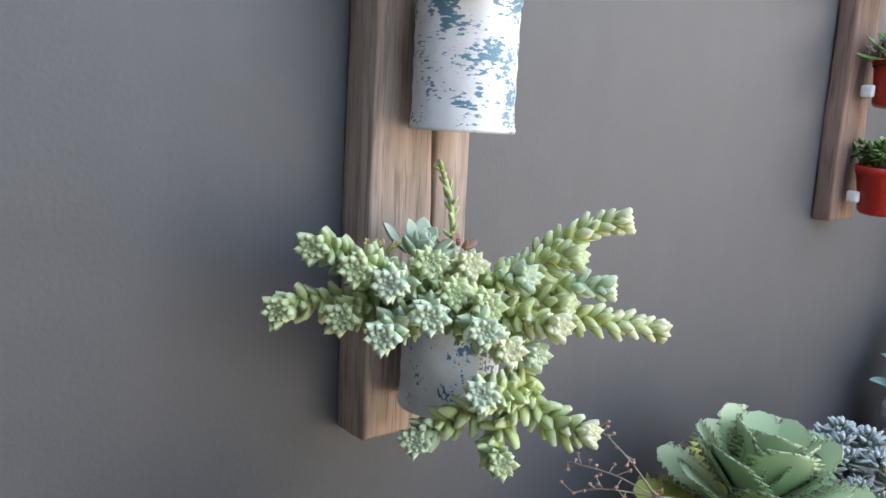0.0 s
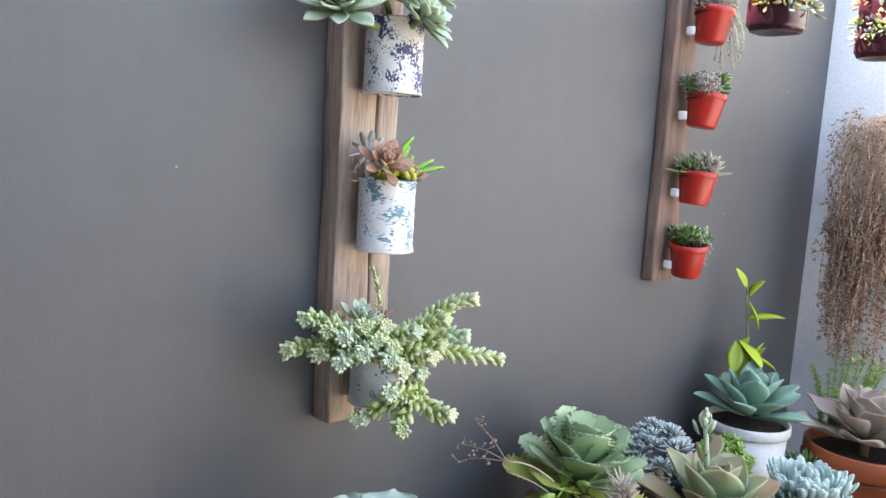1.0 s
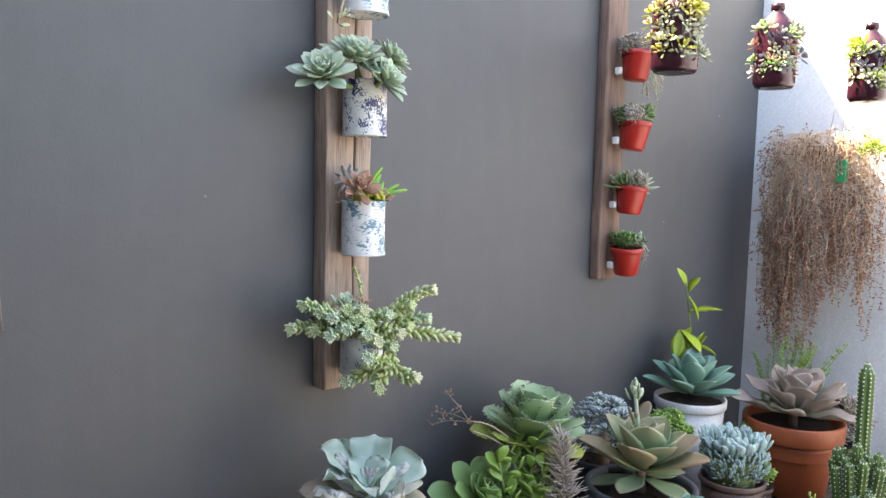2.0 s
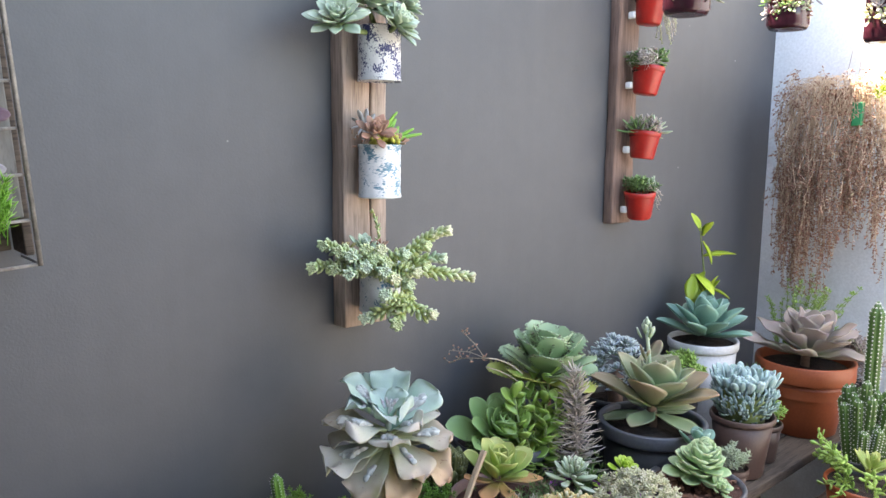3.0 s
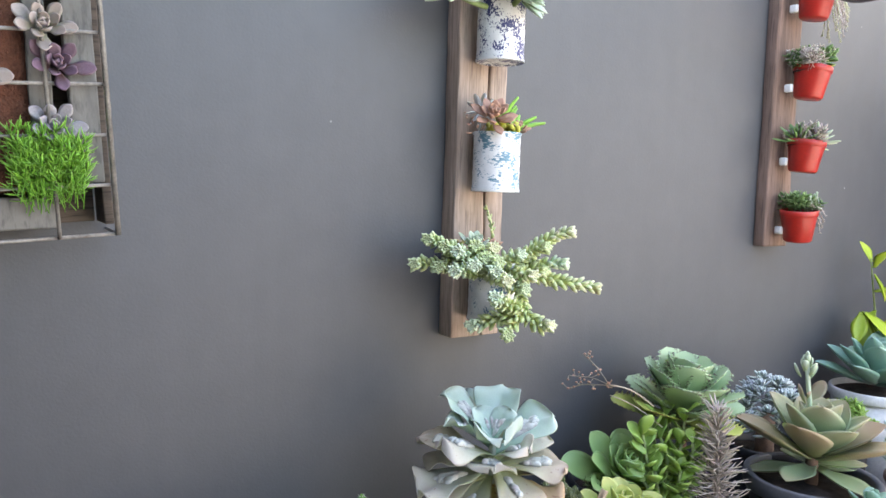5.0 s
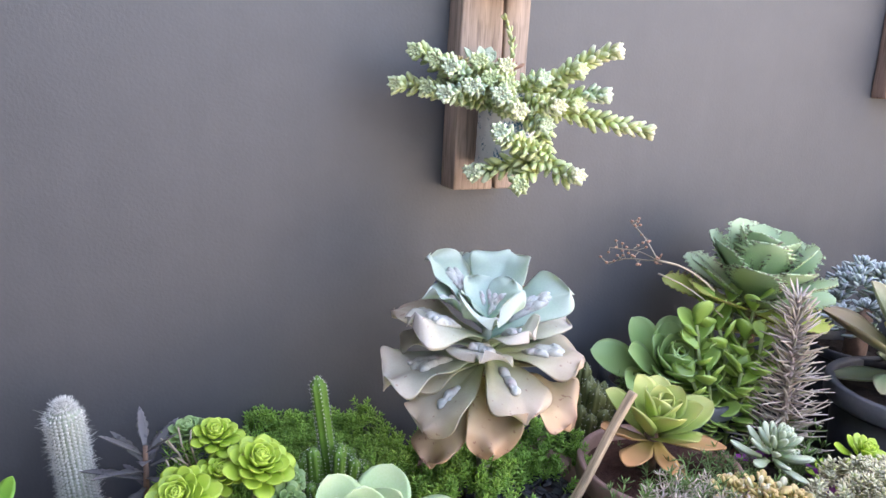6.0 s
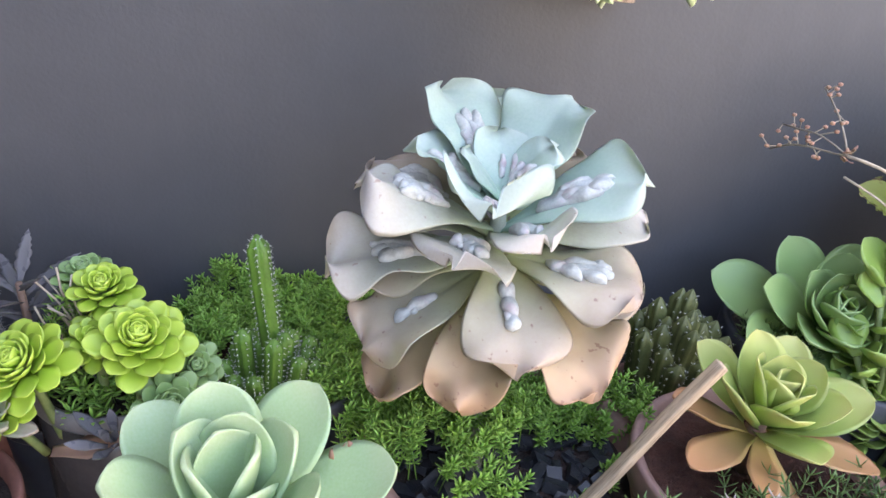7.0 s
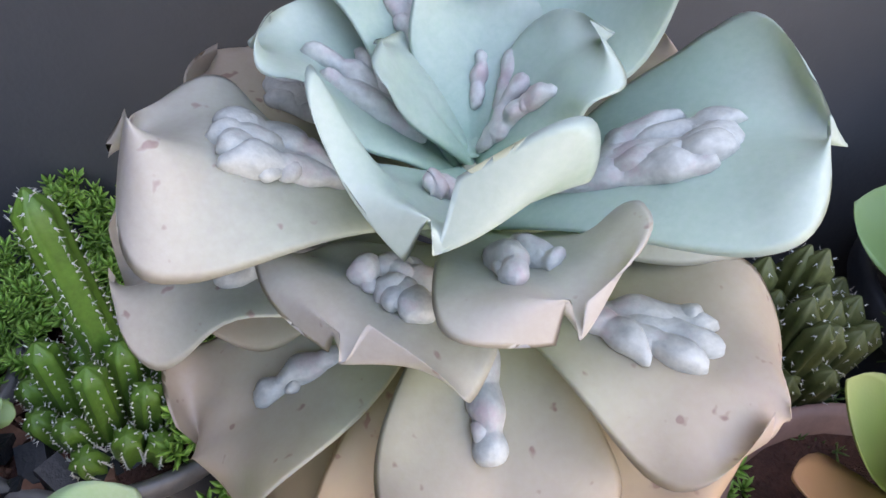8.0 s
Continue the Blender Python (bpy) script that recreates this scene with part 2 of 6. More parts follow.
BURRO_YOUNG = leafy("burro_tail_young_leaf", (0.45, 0.58, 0.36), (0.6, 0.68, 0.48), (0.58, 0.68, 0.48), 0.45, 0.85, 0.5, 0.1, bloom=0.22, base=(0.32, 0.46, 0.22))
BURRO_PALE = leafy("burro_tail_bleached_leaf", (0.56, 0.63, 0.28), (0.78, 0.75, 0.55), (0.66, 0.69, 0.42), 0.45, 0.85, 0.5, 0.1, bloom=0.12)
SILVER_GREEN = leafy("silver_green_rosette_leaf", (0.41, 0.5, 0.35), (0.48, 0.54, 0.4), (0.6, 0.62, 0.48), 0.45, 0.88, 0.75, 0.12, bloom=0.15, base=(0.3, 0.42, 0.2))
SAGE = leafy("sage_rosette_leaf", (0.23, 0.29, 0.17), (0.36, 0.31, 0.22), (0.44, 0.34, 0.26), 0.5, 0.82, 0.55, 0.25, base=(0.19, 0.28, 0.11))
BLUSHED = leafy("pink_tipped_grey_green_leaf", (0.29, 0.31, 0.22), (0.4, 0.29, 0.22), (0.46, 0.34, 0.26), 0.45, 0.8, 0.5, 0.2, bloom=0.1)
PALE_GREEN = leafy("pale_mint_rosette_leaf", (0.36, 0.52, 0.27), (0.45, 0.54, 0.3), (0.62, 0.52, 0.33), 0.4, 0.94, 0.8, 0.12, bloom=0.12)
GHOST = leafy("olive_blushed_rosette_leaf", (0.24, 0.34, 0.19), (0.36, 0.3, 0.2), (0.56, 0.52, 0.36), 0.36, 0.92, 0.6, 0.2, bloom=0.05)
GHOST_BLUSH = leafy("bronze_blushed_rosette_leaf", (0.29, 0.27, 0.16), (0.36, 0.24, 0.17), (0.52, 0.4, 0.28), 0.36, 0.93, 0.4, 0.2, base=(0.3, 0.34, 0.16))
TEAL = leafy("teal_rosette_leaf", (0.18, 0.36, 0.28), (0.24, 0.4, 0.33), (0.46, 0.58, 0.48), 0.4, 0.93, 0.6, 0.2, bloom=0.1)
MAUVE = leafy("mauve_brown_rosette_leaf", (0.35, 0.29, 0.255), (0.39, 0.3, 0.26), (0.64, 0.55, 0.49), 0.42, 0.92, 0.5, 0.2, bloom=0.08, base=(0.3, 0.32, 0.2))
PURPLE = leafy("purple_rosette_leaf", (0.15, 0.085, 0.115), (0.2, 0.11, 0.15), (0.34, 0.2, 0.22), 0.42, 0.88, 0.5, 0.2, bloom=0.06, base=(0.12, 0.04, 0.04))
GREY_LILAC = leafy("grey_lilac_rosette_leaf", (0.3, 0.27, 0.29), (0.33, 0.27, 0.29), (0.45, 0.4, 0.42), 0.45, 0.88, 0.5, 0.2, bloom=0.2)
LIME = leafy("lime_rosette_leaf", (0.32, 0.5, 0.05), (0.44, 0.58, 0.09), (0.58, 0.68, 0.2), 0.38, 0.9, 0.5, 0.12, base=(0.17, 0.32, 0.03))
MID_GREEN = leafy("fresh_green_rosette_leaf", (0.25, 0.4, 0.14), (0.31, 0.45, 0.19), (0.5, 0.6, 0.32), 0.4, 0.93, 0.7, 0.15)
OLIVE_ROS = leafy("yellow_green_rosette_leaf", (0.36, 0.47, 0.13), (0.46, 0.46, 0.17), (0.64, 0.42, 0.2), 0.42, 0.92, 0.6, 0.15)
ORANGE_OLD = leafy("withered_orange_leaf", (0.5, 0.29, 0.13), (0.53, 0.25, 0.12), (0.5, 0.3, 0.15), 0.5, 0.88, 0.5, 0.25, base=(0.45, 0.38, 0.13))
TOOTHED = leafy("toothed_green_leaf", (0.32, 0.47, 0.25), (0.38, 0.5, 0.31), (0.54, 0.6, 0.43), 0.45, 0.92, 0.7, 0.2, bloom=0.08, flecks=(0.1, 0.06, 0.04))
TOOTHED_YELLOW = leafy("yellowing_toothed_leaf", (0.42, 0.5, 0.1), (0.42, 0.44, 0.13), (0.46, 0.42, 0.18), 0.45, 0.9, 0.7, 0.2, flecks=(0.16, 0.06, 0.04))
JADE = leafy("jade_green_leaf", (0.29, 0.46, 0.1), (0.38, 0.54, 0.15), (0.48, 0.6, 0.24), 0.33, 0.86, 0.6, 0.2)
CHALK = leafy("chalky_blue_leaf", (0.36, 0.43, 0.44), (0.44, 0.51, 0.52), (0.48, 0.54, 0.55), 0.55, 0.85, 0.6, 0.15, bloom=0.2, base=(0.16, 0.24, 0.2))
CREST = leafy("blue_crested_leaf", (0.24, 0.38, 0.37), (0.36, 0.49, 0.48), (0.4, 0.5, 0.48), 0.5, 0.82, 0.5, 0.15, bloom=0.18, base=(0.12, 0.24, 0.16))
FUZZ = leafy("dry_grey_brown_leaf", (0.48, 0.41, 0.37), (0.55, 0.48, 0.43), (0.57, 0.5, 0.45), 0.75, 0.85, 0.5, 0.2)
DARK_KAL = leafy("dark_mottled_narrow_leaf", (0.13, 0.125, 0.13), (0.17, 0.16, 0.17), (0.26, 0.22, 0.25), 0.6, 0.8, 0.6, 0.3, spots=(0.06, 0.06, 0.07))
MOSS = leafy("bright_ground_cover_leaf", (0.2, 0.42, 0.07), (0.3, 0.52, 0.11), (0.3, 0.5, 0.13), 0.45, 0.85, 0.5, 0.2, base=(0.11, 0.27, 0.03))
SEDUM_DARK = leafy("fine_green_sedum_leaf", (0.11, 0.2, 0.06), (0.15, 0.25, 0.09), (0.18, 0.27, 0.12), 0.5, 0.85, 0.5, 0.2)
YELLOW_LEAF = leafy("yellow_green_soft_leaf", (0.34, 0.46, 0.04), (0.42, 0.5, 0.06), (0.4, 0.5, 0.1), 0.4, 0.86, 0.6, 0.2)
CREAM_LEAF = leafy("cream_sedum_leaf", (0.5, 0.5, 0.34), (0.6, 0.56, 0.42), (0.58, 0.56, 0.42), 0.5, 0.85, 0.5, 0.15, base=(0.36, 0.42, 0.2))
AMBER_LEAF = leafy("amber_sedum_leaf", (0.5, 0.42, 0.17), (0.55, 0.38, 0.2), (0.55, 0.42, 0.22), 0.5, 0.85, 0.5, 0.2, base=(0.36, 0.34, 0.1))
CORAL_LEAF = leafy("coral_brown_rosette_leaf", (0.44, 0.24, 0.16), (0.48, 0.25, 0.18), (0.56, 0.36, 0.27), 0.45, 0.86, 0.5, 0.2)
BEAN_LEAF = leafy("bright_bean_leaf", (0.17, 0.42, 0.05), (0.26, 0.5, 0.07), (0.26, 0.48, 0.1), 0.35, 0.86, 0.5, 0.15)
YELLOW_BEAD = leafy("yellow_bead_leaf", (0.55, 0.52, 0.08), (0.58, 0.48, 0.12), (0.55, 0.52, 0.15), 0.4, 0.86, 0.6, 0.15)
DRY_STRAND = leafy("dry_brown_strand_leaf", (0.29, 0.135, 0.09), (0.35, 0.18, 0.125), (0.38, 0.22, 0.16), 0.65, 0.85, 0.5, 0.25)
STRAND = surface("straw_brown_strand", (0.56, 0.42, 0.3), 0.7, 0.25, 60, 300, 0.3)
CACTUS_GREEN = surface("green_cactus_skin", (0.1, 0.215, 0.03), 0.5, 0.25, 50, 300, 0.3)
CACTUS_DEEP = surface("deep_green_cactus_skin", (0.06, 0.125, 0.024), 0.5, 0.25, 50, 300, 0.3)
CACTUS_OLIVE = surface("olive_cactus_skin", (0.11, 0.125, 0.04), 0.55, 0.25, 50, 300, 0.3)
CACTUS_GREY = surface("grey_green_cactus_skin", (0.33, 0.38, 0.29), 0.6, 0.2, 60, 300, 0.4)


# ---- mesh tools ----
def pack(f):
    return np.array([i for q in f for i in q], dtype=np.int32), np.array([len(q) for q in f], dtype=np.int32)


class Geo:
    """Gathers pieces into one mesh."""

    def __init__(self):
        self.v, self.f, self.k, self.uv, self.n = [], [], [], [], 0

    def add(self, piece, m=None):
        v, f, uv = piece
        if isinstance(f, list):
            f = pack(f)
        if m is not None:
            a = np.array(m)
            v = v @ a[:3, :3].T + a[:3, 3]
        self.v.append(v)
        self.uv.append(uv)
        self.f.append(f[0] + self.n)
        self.k.append(f[1])
        self.n += len(v)

    def build(self, name, mat, parent=None, label="", kind="", smooth=True, m=None):
        me = bpy.data.meshes.new(name)
        v, uv = np.concatenate(self.v), np.concatenate(self.uv)
        idx, tot = np.concatenate(self.f), np.concatenate(self.k)
        me.vertices.add(len(v))
        me.vertices.foreach_set("co", v.astype(np.float32).ravel())
        me.loops.add(len(idx))
        me.loops.foreach_set("vertex_index", idx)
        me.polygons.add(len(tot))
        me.polygons.foreach_set("loop_start", (np.cumsum(tot) - tot).astype(np.int32))
        me.update(calc_edges=True)
        me.uv_layers.new(name="UVMap").data.foreach_set("uv", uv[idx].astype(np.float32).ravel())
        me.polygons.foreach_set("use_smooth", np.full(len(tot), smooth, dtype=bool))
        me.materials.append(mat)
        ob = new(name, me)
        if parent:
            ob.parent = parent
        if m is not None:
            ob.matrix_local = m
        return tagged(ob, label, kind=kind)


def one(piece, name, mat, parent=None, label="", kind="", smooth=True, m=None):
    g = Geo()
    g.add(piece)
    return g.build(name, mat, parent, label, kind, smooth, m)


def leaf_frame(L, curl, nu):
    """Stations along a leaf's middle line and the line itself, bent by curl radians in all."""
    k = np.arange(nu) / nu
    u = np.append(1 - (1 - k) ** (1.9 if nu > 8 else 1.35), 0.997 if nu > 8 else 0.985)
    fine = np.linspace(0, 1, 60)
    a = curl * fine ** 1.3
    cx, cz = np.cumsum(np.cos(a)) / 60 * L, np.cumsum(np.sin(a)) / 60 * L
    return u, np.interp(u, fine, cx), np.interp(u, fine, cz), np.interp(u, fine, a), (cx[-1], cz[-1])


def leaf(L, W, T, base=0.4, m=0.62, p=2.0, q=0.5, cup=0.5, curl=0.3, wave=0.0, freq=1.5, phase=0.0, nu=7, nv=4, teeth=0, twist=0.0):
    """A fleshy leaf that grows along x with its upper face to z. base: width at the foot; m: where it is widest; p, q: how round its tip is."""
    if wave:
        return leaf_shape(L, W, T, base, m, p, q, cup, curl, wave, freq, phase, nu, nv, teeth, twist)
    v, f, uv = leaf_unit(round(W / L * 20) / 20, round(T / L * 25) / 25 or 0.03, base, m, p, q, cup, round(curl * 8) / 8, nu, nv, teeth)
    return v * L, f, uv


@functools.lru_cache(maxsize=None)
def leaf_unit(W, T, base, m, p, q, cup, curl, nu, nv, teeth):
    v, f, uv = leaf_shape(1.0, W, T, base, m, p, q, cup, curl, 0.0, 1.0, 0.0, nu, nv, teeth, 0.0)
    return v, pack(f), uv


def leaf_shape(L, W, T, base, m, p, q, cup, curl, wave, freq, phase, nu, nv, teeth, twist):
    u, cx, cz, ang, (tx, tz) = leaf_frame(L, curl, nu)
    s = np.clip((u - m) / (1 - m), 0, 1)
    r = np.clip(u / m, 0, 1)
    w = np.where(u < m, base + (1 - base) * (r * r * (3 - 2 * r)), (1 - s ** p) ** q) * W / 2
    v = np.linspace(-1, 1, nv + 1)
    ring = np.concatenate([v, v[-2:0:-1]])
    side = np.concatenate([np.ones(nv + 1), -np.ones(nv - 1)])
    U, V = np.meshgrid(u, ring, indexing="ij")
    S = np.broadcast_to(side, V.shape)
    Wd = w[:, None] * np.ones_like(V)
    if teeth:
        Wd = Wd * (1 + 0.17 * np.abs(V) ** 4 * np.sign(np.sin(2 * np.pi * teeth * U)))
    c = max(abs(cup), 0.02) * (1 if cup >= 0 else -1)
    lat, rise = Wd * np.sin(c * V) / c, Wd * (1 - np.cos(c * V)) / c
    rise = rise + wave * 2 * Wd * np.abs(V) ** 1.6 * np.sin(2 * np.pi * freq * U + phase + np.where(V > 0, 1.4, 0.0)) * np.clip(U * 1.6, 0, 1)
    th = T * np.sqrt(np.clip(1 - V * V, 0.03, 1)) * (0.45 + 0.55 * np.sin(np.pi * np.clip(U, 0, 1) ** 0.8))
    h = rise + np.where(S > 0, 0.35, -0.65) * th
    A = ang[:, None]
    X = cx[:, None] - np.sin(A) * h
    Z = cz[:, None] + np.cos(A) * h + twist * lat * U
    verts = np.stack([X, lat, Z], -1).reshape(-1, 3)
    uv = np.stack([U, V * 0.5 + 0.5], -1).reshape(-1, 2)
    n, k = len(ring), len(u)
    faces = [(i * n + j, i * n + (j + 1) % n, (i + 1) * n + (j + 1) % n, (i + 1) * n + j)[::-1] for i in range(k - 1) for j in range(n)]
    faces.append(tuple(range(n)))
    tip = len(verts)
    verts = np.vstack([verts, [(tx * 1.012, 0, tz * 1.012)]])
    uv = np.vstack([uv, [(1.0, 0.5)]])
    faces += [((k - 1) * n + (j + 1) % n, (k - 1) * n + j, tip) for j in range(n)]
    return verts, faces, uv


def bead(rx, ry, rz, seg=8, rows=5):
    """A small rounded body."""
    v, uv = [(-rx, 0, 0)], [(0, 0.5)]
    for i in range(1, rows):
        a = math.pi * i / rows
        for j in range(seg):
            b = 2 * math.pi * j / seg
            v.append((-math.cos(a) * rx, math.sin(a) * math.cos(b) * ry, math.sin(a) * math.sin(b) * rz))
            uv.append((i / rows, 0.5))
    v.append((rx, 0, 0))
    uv.append((1, 0.5))
    f = [(0, 1 + (j + 1) % seg, 1 + j) for j in range(seg)]
    for i in range(rows - 2):
        o = 1 + i * seg
        f += [(o + j, o + (j + 1) % seg, o + seg + (j + 1) % seg, o + seg + j) for j in range(seg)]
    o, e = 1 + (rows - 2) * seg, len(v) - 1
    f += [(o + j, o + (j + 1) % seg, e) for j in range(seg)]
    return np.array(v, float), f, np.array(uv, float)


def lathe(profile, seg=40, wobble=0.0, square=0.0):
    """A turned body from (radius, height) pairs, closed below at the axis where the first radius is 0."""
    v, uv, f = [], [], []
    for i, (r, z) in enumerate(profile):
        for j in range(seg):
            a = 2 * math.pi * j / seg
            k = 1 + wobble * math.sin(3 * a + i)
            if square:
                k *= (abs(math.cos(a)) ** square + abs(math.sin(a)) ** square) ** (-1 / square)
            v.append((r * k * math.cos(a), r * k * math.sin(a), z))
            uv.append((i / len(profile), j / seg))
    for i in range(len(profile) - 1):
        f += [(i * seg + j, i * seg + (j + 1) % seg, (i + 1) * seg + (j + 1) % seg, (i + 1) * seg + j) for j in range(seg)]
    return np.array(v, float), f, np.array(uv, float)


def tube(points, radii, seg=6, ribs=0, depth=0.0):
    """A tapered tube along points; ribs: so many ridges round it."""
    p = np.array(points, float)
    if np.isscalar(radii):
        radii = [radii] * len(p)
    t = np.gradient(p, axis=0)
    t /= np.maximum(np.linalg.norm(t, axis=1), 1e-9)[:, None]
    ref = np.array((0.0, 0.0, 1.0)) if abs(t[0][2]) < 0.8 else np.array((1.0, 0.0, 0.0))
    v, uv = [], []
    for i, (c, d) in enumerate(zip(p, t)):
        a = np.array((d[1] * ref[2] - d[2] * ref[1], d[2] * ref[0] - d[0] * ref[2], d[0] * ref[1] - d[1] * ref[0]))
        a /= max(math.sqrt(a @ a), 1e-9)
        b = np.array((d[1] * a[2] - d[2] * a[1], d[2] * a[0] - d[0] * a[2], d[0] * a[1] - d[1] * a[0]))
        ref = -b
        for j in range(seg):
            w = 2 * math.pi * j / seg
            r = radii[i] * (1 + depth * math.cos(ribs * w)) if ribs else radii[i]
            v.append(c + r * (math.cos(w) * a + math.sin(w) * b))
            uv.append((i / max(1, len(p) - 1), j / seg))
    f = [(i * seg + j, i * seg + (j + 1) % seg, (i + 1) * seg + (j + 1) % seg, (i + 1) * seg + j) for i in range(len(p) - 1) for j in range(seg)]
    f += [tuple(range(seg))[::-1], tuple((len(p) - 1) * seg + j for j in range(seg))]
    return np.array(v, float), f, np.array(uv, float)


def box(sx, sy, sz, bevel=0.003, cuts=1, rough=0.0, seed=0):
    """A bevelled box centred on its place; cuts along z and rough let a long board run uneven."""
    rng = random.Random(seed)
    bm = bmesh.new()
    bmesh.ops.create_cube(bm, size=1)
    bmesh.ops.scale(bm, vec=(sx, sy, sz), verts=bm.verts)
    if bevel:
        bmesh.ops.bevel(bm, geom=bm.edges[:], offset=bevel, segments=2, affect="EDGES", profile=0.6)
    if cuts > 1:
        axis = max(range(3), key=lambda k: (sx, sy, sz)[k])
        for i in range(1, cuts):
            co, no = Vector(), Vector()
            co[axis] = (sx, sy, sz)[axis] * (i / cuts - 0.5)
            no[axis] = 1
            bmesh.ops.bisect_plane(bm, geom=bm.verts[:] + bm.edges[:] + bm.faces[:], plane_co=co, plane_no=no)
    bm.verts.ensure_lookup_table()
    v = np.array([tuple(x.co) for x in bm.verts])
    if rough:
        v += np.array([noise.noise_vector(Vector(tuple(x)) * 14 + Vector((seed * 3.1, 0, 0))) for x in v]) * rough
    bm.verts.index_update()
    f = [tuple(x.index for x in q.verts) for q in bm.faces]
    bm.free()
    return v, f, np.tile((0.3, 0.5), (len(v), 1))


def at(x, y, z):
    return Matrix.Translation((x, y, z))


def turn(axis, degrees):
    return Matrix.Rotation(radians(degrees), 4, axis)


def thing(name, x, y, z, label, category, group="", kind="", rz=0.0):
    ob = new(name)
    ob.empty_display_size = 0.05
    ob.matrix_world = at(x, y, z) @ turn("Z", rz)
    return tagged(ob, label, category, group, kind)


def spread(az, el, r=0.0, z=0.0):
    """Where a leaf grows: round the stem by az, risen by el degrees."""
    return turn("Z", az) @ at(r, 0, z) @ turn("Y", -el)


def rosette(owner, mat, n, R, W, T, m=None, el=(5, 82), h=0.04, r0=0.01, shrink=0.72, each=None, name="leaf", outer=None, n_outer=0, seed=1, power=0.85, start=0.0, part_name="rosette", label="", into=None, wide=None, **shape):
    """Leaves set round a stem by the golden angle, from the outermost to the heart."""
    rng = random.Random(seed)
    m = m or Matrix()
    each = R >= 0.024 if each is None else each
    groups = {}
    for i in range(n):
        f = i / max(1, n - 1)
        az = start + i * 137.508 + rng.uniform(-7, 7)
        e = el[0] + (el[1] - el[0]) * f ** power + rng.uniform(-4, 4)
        k = (1 - shrink * f) * rng.uniform(0.92, 1.07)
        kw = dict(shape)
        kw["phase"] = rng.uniform(0, 6)
        if wide:
            kw["m"] = wide
        kw["curl"] = shape.get("curl", 0.3) * rng.uniform(0.7, 1.3)
        piece = leaf(R * k, W * (0.42 + 0.58 * k), T * (0.6 + 0.4 * k), **kw)
        mm = m @ spread(az, e, r0 * (1 - f), h * f)
        material = outer if outer and i < n_outer else mat
        if into is not None:
            into.add(piece, mm)
        elif each:
            one(piece, name, material, owner, m=mm)
        else:
            groups.setdefault(material.name, (material, Geo()))[1].add(piece, mm)
    for material, g in groups.values():
        g.build(part_name, material, owner, label, kind="stuff")


def pot(owner, r, h, mat, rim=0.014, lip=None, taper=0.76, soil=SOIL, soil_at=0.88, rim_mat=None, soil_name="soil", z=0.0):
    """A flower pot that stands at its owner's origin: body, rim and soil."""
    rb, lip = r * taper, lip or r * 0.06
    wall = lambda t: rb + (r - lip - rb) * t
    body = [(0, z), (rb * 0.92, z), (rb, z + 0.006), (wall(0.5), z + h * 0.5), (wall(1), z + h - rim), (wall(1) - 0.004, z + h - rim), (wall(0.6) - 0.004, z + h * 0.6)]
    b = one(lathe(body), "pot", mat, owner)
    rp = [(r - lip - 0.004, z + h - rim - 0.006), (r - 0.002, z + h - rim - 0.004), (r, z + h - rim), (r, z + h - 0.003), (r - 0.002, z + h), (r - lip * 0.7, z + h), (r - lip - 0.003, z + h - 0.003), (r - lip - 0.006, z + h - rim * 2)]
    one(lathe(rp, 48), "rim", rim_mat or mat, b)
    rs = rb + (r - lip - rb) * soil_at - 0.002
    earth(owner, rs, z + h * soil_at, soil, soil_name)
    return b


def earth(owner, r, z, mat, name="soil", seed=3):
    rings, seg = 9, 28
    v, uv = [(0, 0, z + 0.006)], [(0, 0)]
    for i in range(1, rings + 1):
        for j in range(seg):
            a, q = 2 * math.pi * j / seg, r * i / rings
            x, y = q * math.cos(a), q * math.sin(a)
            dz = 0.008 * noise.noise(Vector((x * 45, y * 45, seed + z * 9))) + 0.004 * noise.noise(Vector((x * 160, y * 160, seed)))
            v.append((x, y, z + dz * (1 if i < rings else 0)))
            uv.append((i / rings, j / seg))
    f = [(0, 1 + j, 1 + (j + 1) % seg) for j in range(seg)]
    for i in range(rings - 1):
        o = 1 + i * seg
        f += [(o + j, o + seg + j, o + seg + (j + 1) % seg, o + (j + 1) % seg) for j in range(seg)]
    one((np.array(v, float), f, np.array(uv, float)), name, mat, owner)


def chips(owner, mat, r, z, n, size, name="chips", seed=1, cx=0.0, cy=0.0, arc=(0, 360)):
    """Loose angular bits on the soil, as one scatter."""
    rng = random.Random(seed)
    g = Geo()
    for _ in range(n):
        a, q = radians(rng.uniform(*arc)), r * math.sqrt(rng.random())
        s = size * rng.uniform(0.5, 1.5)
        piece = box(s * rng.uniform(0.8, 1.5), s * rng.uniform(0.6, 1), s * rng.uniform(0.3, 0.6), 0)
        g.add(piece, at(cx + q * math.cos(a), cy + q * math.sin(a), z + s * 0.15) @ Euler((rng.uniform(-0.6, 0.6), rng.uniform(-0.6, 0.6), rng.uniform(0, 6))).to_matrix().to_4x4())
    g.build(name, mat, owner, kind="stuff", smooth=False)


def bend(a, b, sag, n=12, seed=0, wob=0.0):
    """Points on a curve from a to b that sags (or rises, if negative) in the middle."""
    rng = random.Random(seed)
    a, b = np.array(a, float), np.array(b, float)
    off = np.array([rng.uniform(-1, 1) for _ in range(3)]) * wob
    return [a + (b - a) * t + np.array((0, 0, -sag * math.sin(math.pi * t))) + off * math.sin(2 * math.pi * t) for t in np.linspace(0, 1, n)]


